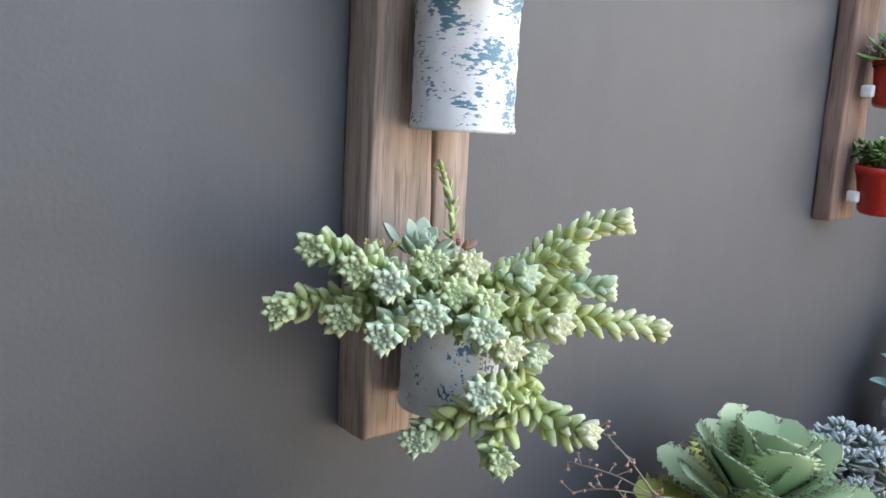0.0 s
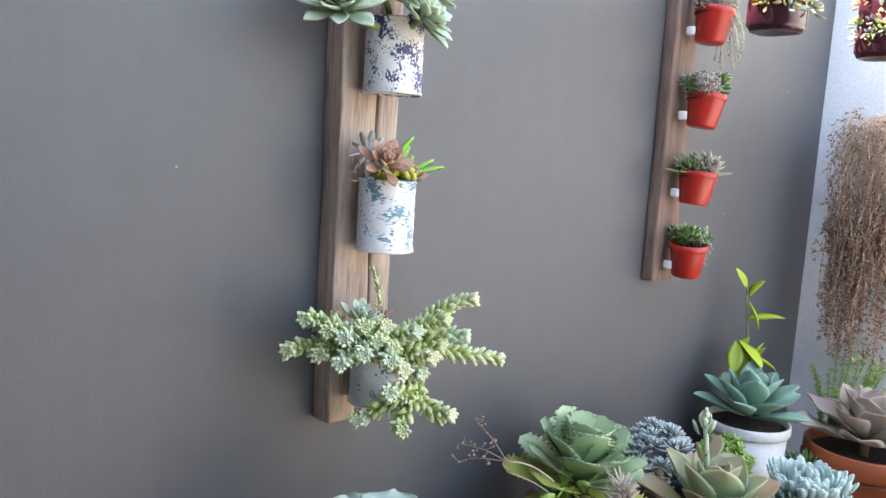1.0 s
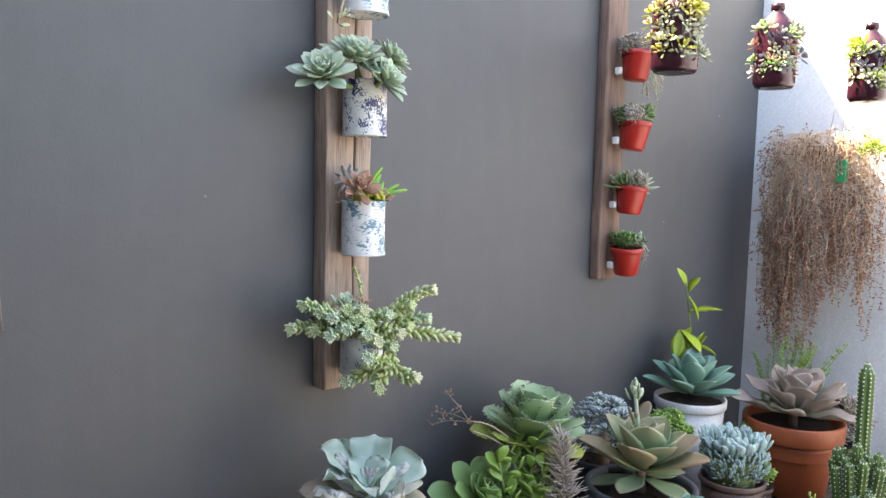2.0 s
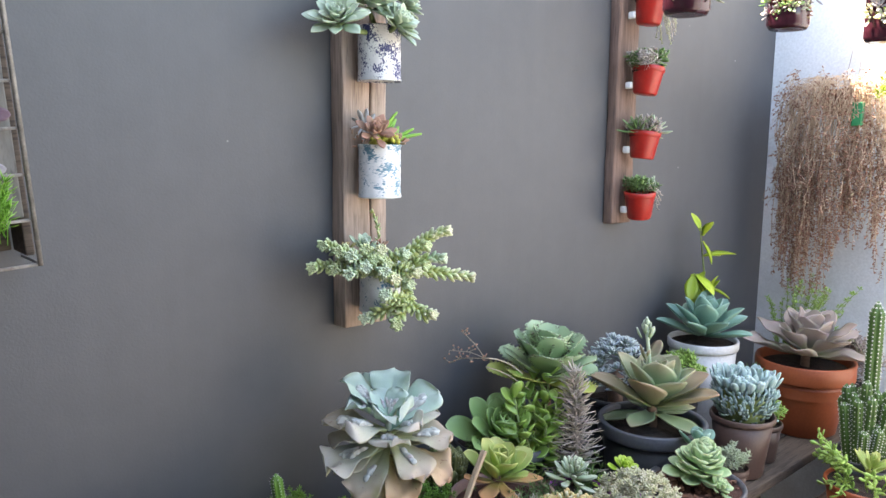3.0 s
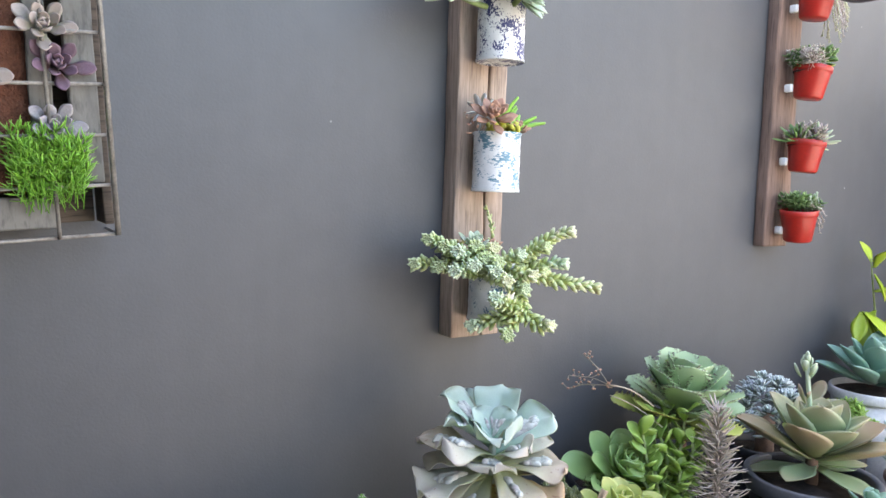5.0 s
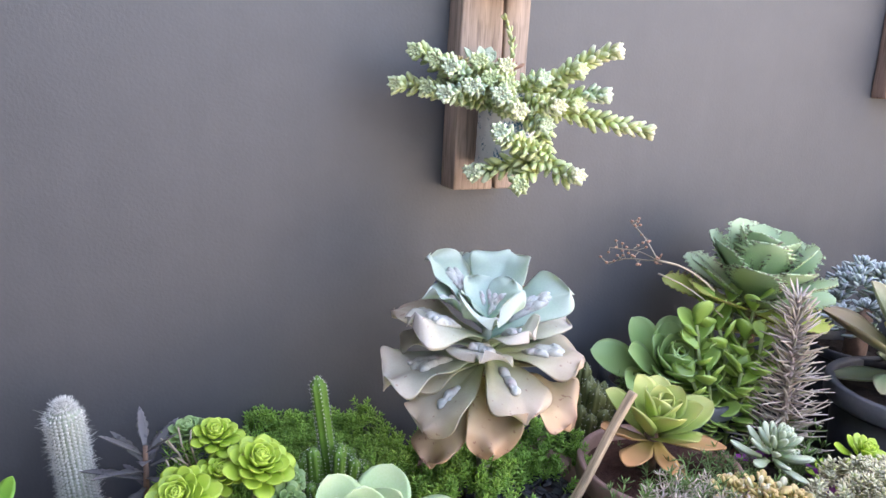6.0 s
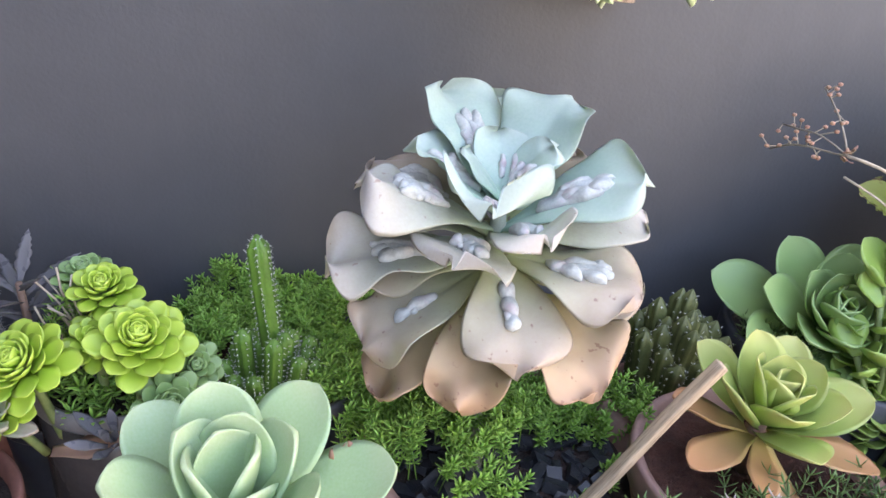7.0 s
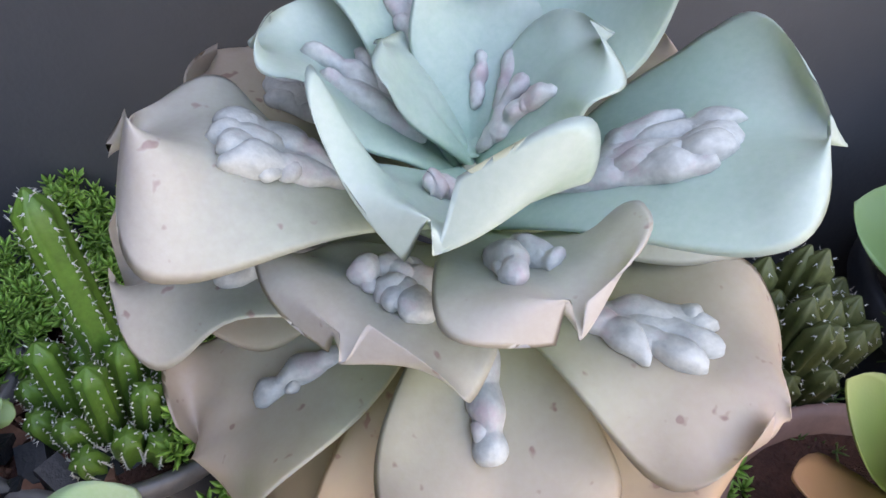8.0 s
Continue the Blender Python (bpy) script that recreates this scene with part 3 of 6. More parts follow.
def along(points, s):
    """The place and the unit way at the share s of a polyline."""
    p = np.array(points, float)
    d = np.linalg.norm(np.diff(p, axis=0), axis=1)
    c = np.insert(np.cumsum(d), 0, 0) / max(d.sum(), 1e-9)
    i = int(np.clip(np.searchsorted(c, s) - 1, 0, len(p) - 2))
    w = (s - c[i]) / max(c[i + 1] - c[i], 1e-9)
    return p[i] + (p[i + 1] - p[i]) * w, (p[i + 1] - p[i]) / max(d[i], 1e-9)


def frame_on(place, way, az, lean):
    """A leaf's pose on a stem: az degrees round it, leaning lean degrees forward from square."""
    q = Vector(way).to_track_quat("Z", "Y").to_matrix().to_4x4()
    return Matrix.Translation(place) @ q @ turn("Z", az) @ turn("Y", -lean)


def tail(owner, points, mat, L=0.017, W=0.0085, T=0.006, r=0.0025, step=0.0032, heart=9, lean=28, seed=1, name="branch", tip_mat=None, thin=0.0):
    """A trailing stem clad in plump leaves, with a small rosette at its end."""
    rng = random.Random(seed)
    total = float(np.linalg.norm(np.diff(np.array(points), axis=0), axis=1).sum())
    g, gt = Geo(), Geo()
    g.add(tube(points, [r * 1.2] * (len(points) - 1) + [r * 0.6], 5))
    n = int(total / step)
    for i in range(n):
        s = i / max(1, n - 1)
        if rng.random() < thin * (1 - s):
            continue
        place, way = along(points, s)
        k = rng.uniform(0.85, 1.12) * (0.85 + 0.15 * math.sin(math.pi * s))
        target = gt if tip_mat and s > 0.72 else g
        target.add(leaf(L * k, W * k, T * k, base=0.55, m=0.5, p=1.7, q=0.75, cup=0.15, curl=0.25, nu=4, nv=2), frame_on(place, way, i * 137.5 + rng.uniform(-12, 12), lean + 22 * s + rng.uniform(-8, 8)))
    place, way = along(points, 1.0)
    target = gt if tip_mat else g
    for i in range(heart):
        f = i / heart
        target.add(leaf(L * (0.95 - 0.55 * f), W * (1 - 0.5 * f), T * (1 - 0.45 * f), base=0.55, m=0.5, p=1.7, q=0.75, cup=0.2, curl=0.4, nu=4, nv=2), frame_on(place, way, i * 137.5, lean + 22 + (62 - lean) * f))
    b = g.build(name, mat, owner, kind="stuff")
    if tip_mat:
        gt.build("growing_tip", tip_mat, b, kind="stuff")


def sprigs(owner, mat, spots, height, L, W, seed=1, name="ground_cover", whorls=4, per=5, T=None, lean=35, stem=0.0007):
    """Many short leafy sprigs, as one growth that nobody could count."""
    rng = random.Random(seed)
    g = Geo()
    for x, y, z in spots:
        hh = height * rng.uniform(0.6, 1.3)
        tilt = Euler((rng.uniform(-0.5, 0.5), rng.uniform(-0.5, 0.5), rng.uniform(0, 6))).to_matrix().to_4x4()
        m = at(x, y, z) @ tilt
        g.add(tube([(0, 0, -hh * 0.3), (0, 0, hh)], stem, 3), m)
        for w in range(whorls):
            q = (w + 1) / whorls
            for k in range(per):
                s = rng.uniform(0.8, 1.2)
                g.add(leaf(L * s, W * s, (T or W * 0.5) * s, base=0.6, m=0.5, p=1.8, q=0.7, cup=0.1, curl=0.2, nu=2, nv=2), m @ at(0, 0, hh * q) @ turn("Z", k * 360 / per + w * 40 + rng.uniform(-15, 15)) @ turn("Y", -(lean * q + rng.uniform(-15, 15))))
    return g.build(name, mat, owner, kind="stuff")


def dome(n, r, z, up, seed, cx=0.0, cy=0.0, sy=1.0):
    rng = random.Random(seed)
    out = []
    for _ in range(n):
        a, q = rng.uniform(0, 2 * math.pi), math.sqrt(rng.random())
        out.append((cx + r * q * math.cos(a), cy + sy * r * q * math.sin(a), z + up * (1 - q * q) + rng.uniform(-0.006, 0.006)))
    return out


def thorn():
    v, f, uv = tube([(0, 0, 0), (1, 0, 0)], [0.00028, 0.0001], 3)
    return v, pack(f), uv


THORN = thorn()


def column(owner, base, top, r, ribs, mat, name="column", spine=0.005, rows=16, per=5, seed=1, spine_mat=SPINE, depth=0.16, areole=0.0012):
    """A ribbed cactus column with a domed top and tufts of spines on its ribs."""
    rng = random.Random(seed)
    base, top = np.array(base, float), np.array(top, float)
    n, H = 14, float(np.linalg.norm(top - base))
    pts = [base + (top - base) * t for t in np.linspace(0, 1, n)]
    rad = [r * (0.86 + 0.14 * min(1, t * 4)) * math.sqrt(max(0.02, 1 - max(0, (t - (1 - r / H)) / (r / H)) ** 2)) for t in np.linspace(0, 1, n)]
    col = one(tube(pts, rad, ribs * 4, ribs, depth), name, mat, owner)
    g, tuft = Geo(), bead(areole, areole, areole, 5, 3)
    tuft = (tuft[0], pack(tuft[1]), tuft[2])
    way = (top - base) / H
    for i in range(rows):
        t = (i + 0.5) / rows
        rr = float(np.interp(t, np.linspace(0, 1, n), rad)) * (1 + depth)
        for k in range(ribs):
            m = frame_on(base + (top - base) * t, way, 360 * k / ribs + 1.0, 0) @ at(rr, 0, 0)
            g.add(tuft, m)
            for _ in range(per):
                e = Euler((rng.uniform(-1, 1), rng.uniform(-1.1, 1.1), rng.uniform(-1.1, 1.1))).to_matrix().to_4x4()
                g.add(THORN, m @ e @ Matrix.Scale(spine * rng.uniform(0.6, 1.3), 4, (1, 0, 0)))
    g.build("spine_cover", spine_mat, col, kind="stuff")
    return col


# ---- setting ----
def slab(name, x0, y0, z0, x1, y1, z1, mat, label, category, bevel=0.0):
    ob = one(box(x1 - x0, y1 - y0, z1 - z0, bevel), name, mat, label=label, kind="structure", smooth=False)
    ob.matrix_world = at((x0 + x1) / 2, (y0 + y1) / 2, (z0 + z1) / 2)
    return tagged(ob, category=category)


WALL_TOP = 2.28
CORNER = 1.86
slab("ground", -60, -60, -0.2, 60, 60, 0.0, PAVING, "plain grey concrete ground of the courtyard", "ground")
slab("wall_north", -1.36, 0.0, 0.0, CORNER + 0.2, 0.14, WALL_TOP, GREY_WALL, "dark grey painted plaster wall with small chips", "wall")
# Unseen wall, added for bounce; low and dull grey to keep it weak.
slab("wall_south", -1.36, -3.6, 0.0, CORNER + 0.2, -3.46, 1.9, CREAM_WALL, "plain unseen grey plaster wall added to set the bounced light", "wall")
# Unseen wall, added close by to cut skylight on the grey wall's left.
slab("wall_west", -1.5, -3.6, 0.0, -1.36, 0.14, 2.615, GREY_WALL, "plain unseen grey plaster wall added to block skylight from the west", "wall")

# Added slab, out of view: blocks the sky so the left end goes darker.
slab("ceiling", -1.5, -3.6, 2.62, -0.72, 0.14, 2.74, CREAM_WALL, "plain unseen roof slab added to darken the west end", "roof")


def end_wall():
    """The white wall that closes the corner: its near arris runs a little uneven, where the white paint was brushed on."""
    n = 40
    v, f = [], []
    for i in range(n + 1):
        z = 2.75 * i / n
        wob = 0.006 * noise.noise(Vector((0, 0, z * 7))) + 0.004 * noise.noise(Vector((3, 0, z * 23)))
        v += [(CORNER, -0.001, z), (CORNER, -0.02 + wob, z), (CORNER, -3.459, z), (CORNER + 0.16, -3.459, z), (CORNER + 0.16, -0.001, z)]
    for i in range(n):
        o = i * 5
        f += [(o + j, o + 5 + j, o + 5 + (j + 1) % 5, o + (j + 1) % 5) for j in range(5)]
    f += [(4, 3, 2, 1, 0), tuple(n * 5 + j for j in range(5))]
    ob = one((np.array(v, float), f, np.tile((0.5, 0.5), (len(v), 1))), "wall_east", WHITE_WALL, label="white painted wall with a ragged brushed edge", kind="structure", smooth=False)
    tagged(ob, category="wall")


end_wall()


def bench(name, x0, x1, y0, y1, top, planks, label):
    b = thing(name, (x0 + x1) / 2, (y0 + y1) / 2, 0, label, "plant bench")
    w = (y1 - y0) / planks
    for i in range(planks):
        one(box(x1 - x0 - 0.01 * (i % 2), w - 0.006, 0.028, 0.003, 8, 0.0015, i + 1), "plank", BENCH_WOOD, b, m=at(0.004 * (i % 3), (i + 0.5) * w - (y1 - y0) / 2, top - 0.014))
    for sx in (-1, 1):
        for sy in (-1, 1):
            one(box(0.06, 0.06, top - 0.028, 0.004), "leg", BENCH_WOOD, b, m=at(sx * ((x1 - x0) / 2 - 0.06), sy * ((y1 - y0) / 2 - 0.05), (top - 0.028) / 2))
        one(box(0.04, y1 - y0 - 0.18, 0.06, 0.004), "brace", BENCH_WOOD, b, m=at(sx * ((x1 - x0) / 2 - 0.06), 0, top - 0.07))
    return b


SHELF, LOW = 0.655, 0.53
bench("plant_bench", 0.74, 1.84, -0.455, -0.012, SHELF, 4, "weathered grey plank bench crowded with potted succulents")
bench("plant_bench", -1.1, 0.735, -0.62, -0.012, SHELF - 0.035, 5, "weathered grey plank bench holding low succulent pots")
bench("plant_bench", 0.74, 1.84, -0.95, -0.47, LOW, 4, "low plank bench in front of the taller one")
BACK = SHELF - 0.035


# ---- boards and tins on the grey wall ----
def wall_board(name, x0, x1, z0, z1, thick, mat, label, crack=None):
    """An upright old board, with a split running up it where crack gives its share of the width."""
    t = thing(name, (x0 + x1) / 2, 0, z0, label, "wall board")
    w, g = x1 - x0, 0.0022
    if crack is None:
        one(box(w, thick, z1 - z0, 0.004, 24, 0.002, 5), "board", mat, t, m=at(0, -thick / 2 - 0.001, (z1 - z0) / 2))
        return t
    a = w * crack
    for k, (s0, s1) in enumerate(((0, a - g), (a + g, w))):
        one(box(s1 - s0, thick, z1 - z0, 0.003, 30, 0.0022, 5 + k), "board", mat, t, m=at((s0 + s1) / 2 - w / 2, -thick / 2 - 0.001, (z1 - z0) / 2))
    one(box(0.014, thick * 0.5, z1 - z0 - 0.02, 0.002), "split_core", mat, t, m=at(a - w / 2, -thick * 0.25 - 0.002, (z1 - z0) / 2))
    return t


wall_board("wall_board", -0.004, 0.101, 1.155, 2.16, 0.041, BOARD_WOOD, "thick weathered brown board, split lengthwise, upright on a grey wall", 0.62)
wall_board("wall_board", 0.893, 0.985, 1.30, 2.2, 0.03, RED_BOARD_WOOD, "dark reddish brown board holding small red pots")

TIN_X, TIN_Y, TIN_R, TIN_H = 0.052, -0.084, 0.041, 0.103


def tin(z, mat, label, h=TIN_H):
    t = thing("tin_planter", TIN_X, TIN_Y, z, label, "tin planter", "tins on the board")
    r = TIN_R
    prof = [(0, 0.002), (r - 0.002, 0.002), (r + 0.001, 0.0), (r + 0.0018, 0.0025), (r + 0.0006, 0.006)]
    for i in range(9):
        zz = 0.014 + (h - 0.028) * i / 8
        prof += [(r - (0.0004 if i % 2 else -0.0002), zz)]
    prof += [(r, h - 0.006), (r + 0.0015, h - 0.004), (r + 0.0015, h - 0.001), (r, h), (r - 0.0015, h - 0.001), (r - 0.0015, h * 0.8)]
    body = one(lathe(prof, 48), "tin", mat, t)
    one(lathe([(0, 0), (0.006, 0), (0.006, 0.004), (0, 0.005)], 12), "screw_head", TIN_INSIDE, body, m=at(0, r - 0.004, h * 0.7) @ turn("X", 90))
    earth(t, r - 0.003, h - 0.012, SOIL)
    return t


# tin with trailing burro's tail
t3 = tin(1.193, TIN_FEW, "white painted tin overflowing with trailing burro's tail succulent")


def local(p, owner):
    o = owner.matrix_world.translation
    return (p[0] - o.x, p[1] - o.y, p[2] - o.z)


def shoot(end, hanging, kind):
    """A shoot that leaves the tin (or a stem hanging over its lip) and turns its head outwards and up."""
    e = np.array(local(end, t3))
    root = np.array((0.014, -0.078, 0.03)) if hanging else np.array((0.35 * np.clip(e[0], -0.06, 0.06), -0.012, 0.088))
    out = np.array((0.55 * (e[0] - root[0]), -0.06, 0.2 * (e[2] - root[2]) + 0.012))
    out /= np.linalg.norm(out)
    mid = e - out * 0.035
    mid[2] += -0.004 if hanging else 0.006
    s = np.linspace(0, 1, 11)[:, None]
    pts = [q for q in root * (1 - s) ** 2 + 2 * mid * s * (1 - s) + e * s ** 2]
    tail(t3, pts, BURRO, 0.0195, 0.0108, 0.0086, 0.003, 0.0024, 26, 20, 1 + int(abs(end[0] * 7000 + end[2] * 900)), tip_mat=(BURRO, BURRO_YOUNG, BURRO_PALE)[kind])


shoot((-0.098, -0.115, 1.340), 0, 0)
shoot((-0.118, -0.110, 1.301), 0, 0)
shoot((-0.088, -0.150, 1.331), 0, 0)
shoot((-0.078, -0.170, 1.325), 0, 1)
shoot((-0.087, -0.178, 1.296), 0, 1)
shoot((-0.057, -0.185, 1.305), 0, 1)
shoot((-0.036, -0.155, 1.332), 0, 0)
shoot((-0.001, -0.155, 1.327), 0, 2)
shoot((-0.016, -0.190, 1.308), 0, 0)
shoot((-0.031, -0.205, 1.297), 0, 1)
shoot((0.053, -0.190, 1.285), 0, 2)
shoot((-0.005, -0.200, 1.280), 0, 2)
shoot((-0.028, -0.205, 1.253), 1, 1)
shoot((0.084, -0.200, 1.199), 1, 2)
shoot((0.017, -0.180, 1.186), 1, 0)
shoot((-0.023, -0.135, 1.196), 1, 1)
shoot((0.049, -0.160, 1.315), 0, 1)
shoot((0.147, -0.170, 1.353), 0, 2)
shoot((0.097, -0.165, 1.327), 0, 0)
shoot((0.139, -0.165, 1.299), 0, 1)
shoot((0.214, -0.170, 1.254), 0, 2)
shoot((0.105, -0.150, 1.285), 0, 0)
shoot((0.048, -0.175, 1.261), 0, 1)
shoot((-0.026, -0.170, 1.313), 0, 0)
shoot((-0.091, -0.140, 1.299), 0, 0)
tail(t3, bend(local((0.07, -0.075, 1.29), t3), local((0.048, -0.066, 1.387), t3), 0.0, 10, 3, 0.006), BURRO, 0.011, 0.006, 0.004, 0.002, 0.0042, 7, 30, 9)
tail(t3, bend((0.01, -0.05, 0.095), (0.014, -0.075, 0.02), -0.01, 10), BURRO, 0.0185, 0.009, 0.0075, 0.003, 0.0024, 12, 16, 77)
rosette(t3, SILVER_GREEN, 16, 0.03, 0.018, 0.004, at(*local((0.006, -0.092, 1.322), t3)) @ turn("X", 25), el=(20, 85), h=0.014, seed=4, p=1.6, q=0.8)
rosette(t3, AMBER_LEAF, 16, 0.013, 0.005, 0.003, at(*local((-0.03, -0.088, 1.328), t3)), el=(20, 85), h=0.005, seed=5, part_name="flower")
rosette(t3, CORAL_LEAF, 10, 0.014, 0.008, 0.003, at(*local((0.042, -0.095, 1.325), t3)) @ turn("X", 20), el=(20, 85), h=0.006, seed=6, part_name="flower")

# tin with mixed small succulents and a white shell behind them
t2 = tin(1.419, TIN_TEAL, "white tin with teal paint dabs and mixed small succulents")
rosette(t2, CORAL_LEAF, 24, 0.036, 0.019, 0.006, at(-0.028, -0.022, 0.122) @ turn("X", 52) @ turn("Y", -14), el=(8, 84), h=0.02, seed=7, p=1.6, q=0.7, power=1.0)
rosette(t2, CORAL_LEAF, 12, 0.018, 0.009, 0.004, at(0.026, -0.024, 0.108) @ turn("X", 35), el=(15, 84), h=0.008, seed=8)
rng = random.Random(21)
g = Geo()
for i in range(46):
    g.add(bead(0.0052, 0.0046, 0.0046, 6, 4), at(rng.uniform(-0.028, 0.03), rng.uniform(-0.036, 0.0), 0.102 + rng.uniform(-0.004, 0.016)) @ Euler((rng.uniform(0, 6), rng.uniform(0, 6), 0)).to_matrix().to_4x4())
g.build("bead_leaves", YELLOW_BEAD, t2)
g = Geo()
for i in range(17):
    az = rng.uniform(-60, 70)
    g.add(leaf(rng.uniform(0.045, 0.075), 0.0125, 0.008, base=0.7, m=0.5, p=2.4, q=0.6, cup=0.1, curl=-0.4, nu=5, nv=2), at(0.0 + rng.uniform(0, 0.03), rng.uniform(-0.01, 0.015), 0.104) @ turn("Z", az) @ turn("Y", -rng.uniform(20, 70)))
g.build("finger_leaves", BEAN_LEAF, t2)
g = Geo()
for i in range(10):
    g.add(leaf(0.034, 0.016, 0.003, base=0.6, m=0.6, cup=0.3, curl=0.4, nu=4, nv=2), turn("Y", 36 * i) @ turn("X", 12))
g.build("shell", TIN_INSIDE, t2, "chalk white shell", m=at(-0.02, 0.022, 0.138))
rosette(t2, CORAL_LEAF, 9, 0.011, 0.006, 0.003, at(-0.044, -0.004, 0.1) @ turn("Y", -40), seed=9)

# tin with silver-green rosettes
t1 = tin(1.641, TIN_BLUE, "white tin with navy paint dabs and silver-green rosettes")
for k, (x, y, z, R, rx, ry, n) in enumerate(((-0.062, -0.115, 1.735, 0.056, 38, -30, 22), (0.012, -0.105, 1.772, 0.058, 30, -4, 24), (0.046, -0.140, 1.738, 0.050, 50, 16, 22), (0.098, -0.1, 1.785, 0.04, 35, 30, 18), (0.09, -0.105, 1.745, 0.034, 50, 35, 14))):
    c = local((x, y, z), t1)
    one(tube(bend((0.0, 0.0, 0.09), c, 0.005, 7), [0.005] * 7, 6), "stem", GREEN_STEM, t1)
    rosette(t1, SILVER_GREEN, n + 14, R * 1.06, R * 0.56, 0.004, at(*c) @ turn("X", rx) @ turn("Y", ry), el=(4, 84), h=R * 0.35, seed=30 + k, p=1.5, q=0.78, cup=0.6, curl=0.05, power=0.85)

# tin above, of which only the trailing end of its plant and its foot come into view
t0 = tin(1.862, TIN_TEAL, "white painted tin with a pale trailing succulent")
rosette(t0, CREAM_LEAF, 9, 0.02, 0.009, 0.004, at(-0.075, -0.01, -0.028) @ turn("X", 60), seed=40)
one(tube(bend((-0.02, -0.02, 0.1), (-0.07, -0.01, -0.025), -0.03, 9), 0.003, 5), "stem", PALE_STEM, t0)
rosette(t0, CREAM_LEAF, 14, 0.03, 0.016, 0.004, at(0, 0, 0.1), seed=41)


# ---- red pots on the second board ----
def red_pot(z, k):
    x, y, r, h = 0.951, -0.08, 0.043, 0.076
    t = thing("red_pot", x, y, z, "small red plastic pot of succulents screwed to a board", "flower pot", "red pots on the board")
    tilt = turn("Y", (-5, 4, 7, 5, 0)[k]) @ turn("X", 3)
    prof = [(0, 0), (r * 0.66, 0), (r * 0.74, 0.004), (r * 0.93, h - 0.016), (r * 0.95, h - 0.014), (r, h - 0.012), (r, h - 0.001), (r - 0.002, h), (r - 0.004, h - 0.002), (r * 0.86, h * 0.6)]
    b = one(lathe(prof, 40), "pot", RED_POT, t, m=tilt)
    one(box(0.01, 0.02, 0.019, 0.004), "bracket", TIN_INSIDE, t, "white plastic bracket", m=at(-0.032, r - 0.014, h * 0.32))
    earth(t, r * 0.88, h - 0.012, SOIL)
    rng = random.Random(50 + k)
    if k == 0:
        rosette(t, MID_GREEN, 7, 0.045, 0.018, 0.005, at(-0.01, 0, h) @ turn("Y", -6), el=(45, 85), h=0.03, seed=51)
        rosette(t, SILVER_GREEN, 12, 0.026, 0.013, 0.004, at(0.012, -0.015, h) @ turn("X", 25), seed=52)
        sprigs(t, FUZZ, [(rng.uniform(0.01, 0.04), rng.uniform(-0.02, 0.03), h - 0.004) for _ in range(22)], 0.03, 0.007, 0.003, 53, "trailing_growth")
        for i in range(4):
            tail(t, bend((0.03, -0.01, h), (0.075 + 0.014 * i, -0.02 + 0.012 * i, h - 0.012 - 0.015 * i), -0.012, 8, i), FUZZ, 0.007, 0.0034, 0.002, 0.001, 0.006, 4, 30, i)
    elif k == 1:
        for i, (x0, y0, rx, ry, mat) in enumerate(((-0.025, 0.0, 10, -30, SEDUM_DARK), (0.03, -0.01, 15, 35, SILVER_GREEN), (0.0, -0.02, 25, 0, FUZZ))):
            rosette(t, mat, 26, 0.05 if i < 2 else 0.034, 0.009, 0.003, at(x0, y0, h - 0.002) @ turn("X", rx) @ turn("Y", ry), el=(8, 84), h=0.02, seed=54 + i)
    elif k == 2:
        sprigs(t, FUZZ, [(rng.uniform(-0.035, 0.01), rng.uniform(-0.03, 0.03), h - 0.004) for _ in range(40)], 0.035, 0.011, 0.005, 57, "foliage")
        rosette(t, SEDUM_DARK, 18, 0.028, 0.014, 0.004, at(0.008, -0.02, h + 0.006) @ turn("X", 35), seed=58)
        for i in range(4):
            rosette(t, OLIVE_ROS if i % 2 else SEDUM_DARK, 14, 0.022, 0.012, 0.004, at(0.034 + 0.008 * (i % 2), -0.015 + 0.012 * i, h + 0.012 - 0.012 * i) @ turn("Y", 40) @ turn("X", 20), seed=59 + i)
    else:
        sprigs(t, FUZZ, [(rng.uniform(-0.03, 0.035), rng.uniform(-0.03, 0.03), h - 0.004) for _ in range(40)], 0.035, 0.01, 0.004, 63, "foliage")
        for i in range(16):
            a = rng.uniform(-1.9, 0.6)
            tail(t, bend((0.03 * math.cos(a), 0.03 * math.sin(a), h), (0.02 + 0.065 * math.cos(a), 0.06 * math.sin(a), h - rng.uniform(0.05, 0.12)), -0.025, 8, i, 0.006), CREAM_LEAF if i % 3 else FUZZ, 0.007, 0.0036, 0.002, 0.0009, 0.0055, 4, 30, i)
    filler = (SEDUM_DARK, MAUVE, SEDUM_DARK, MAUVE)[k]
    sprigs(t, filler, dome(26, r * 0.8, h - 0.006, 0.012, 80 + k), 0.024, 0.015, 0.0065, 84 + k, "low_growth", 3, 4)
    return t


for k, z in enumerate((1.317, 1.481, 1.653, 1.836)):
    red_pot(z, k)


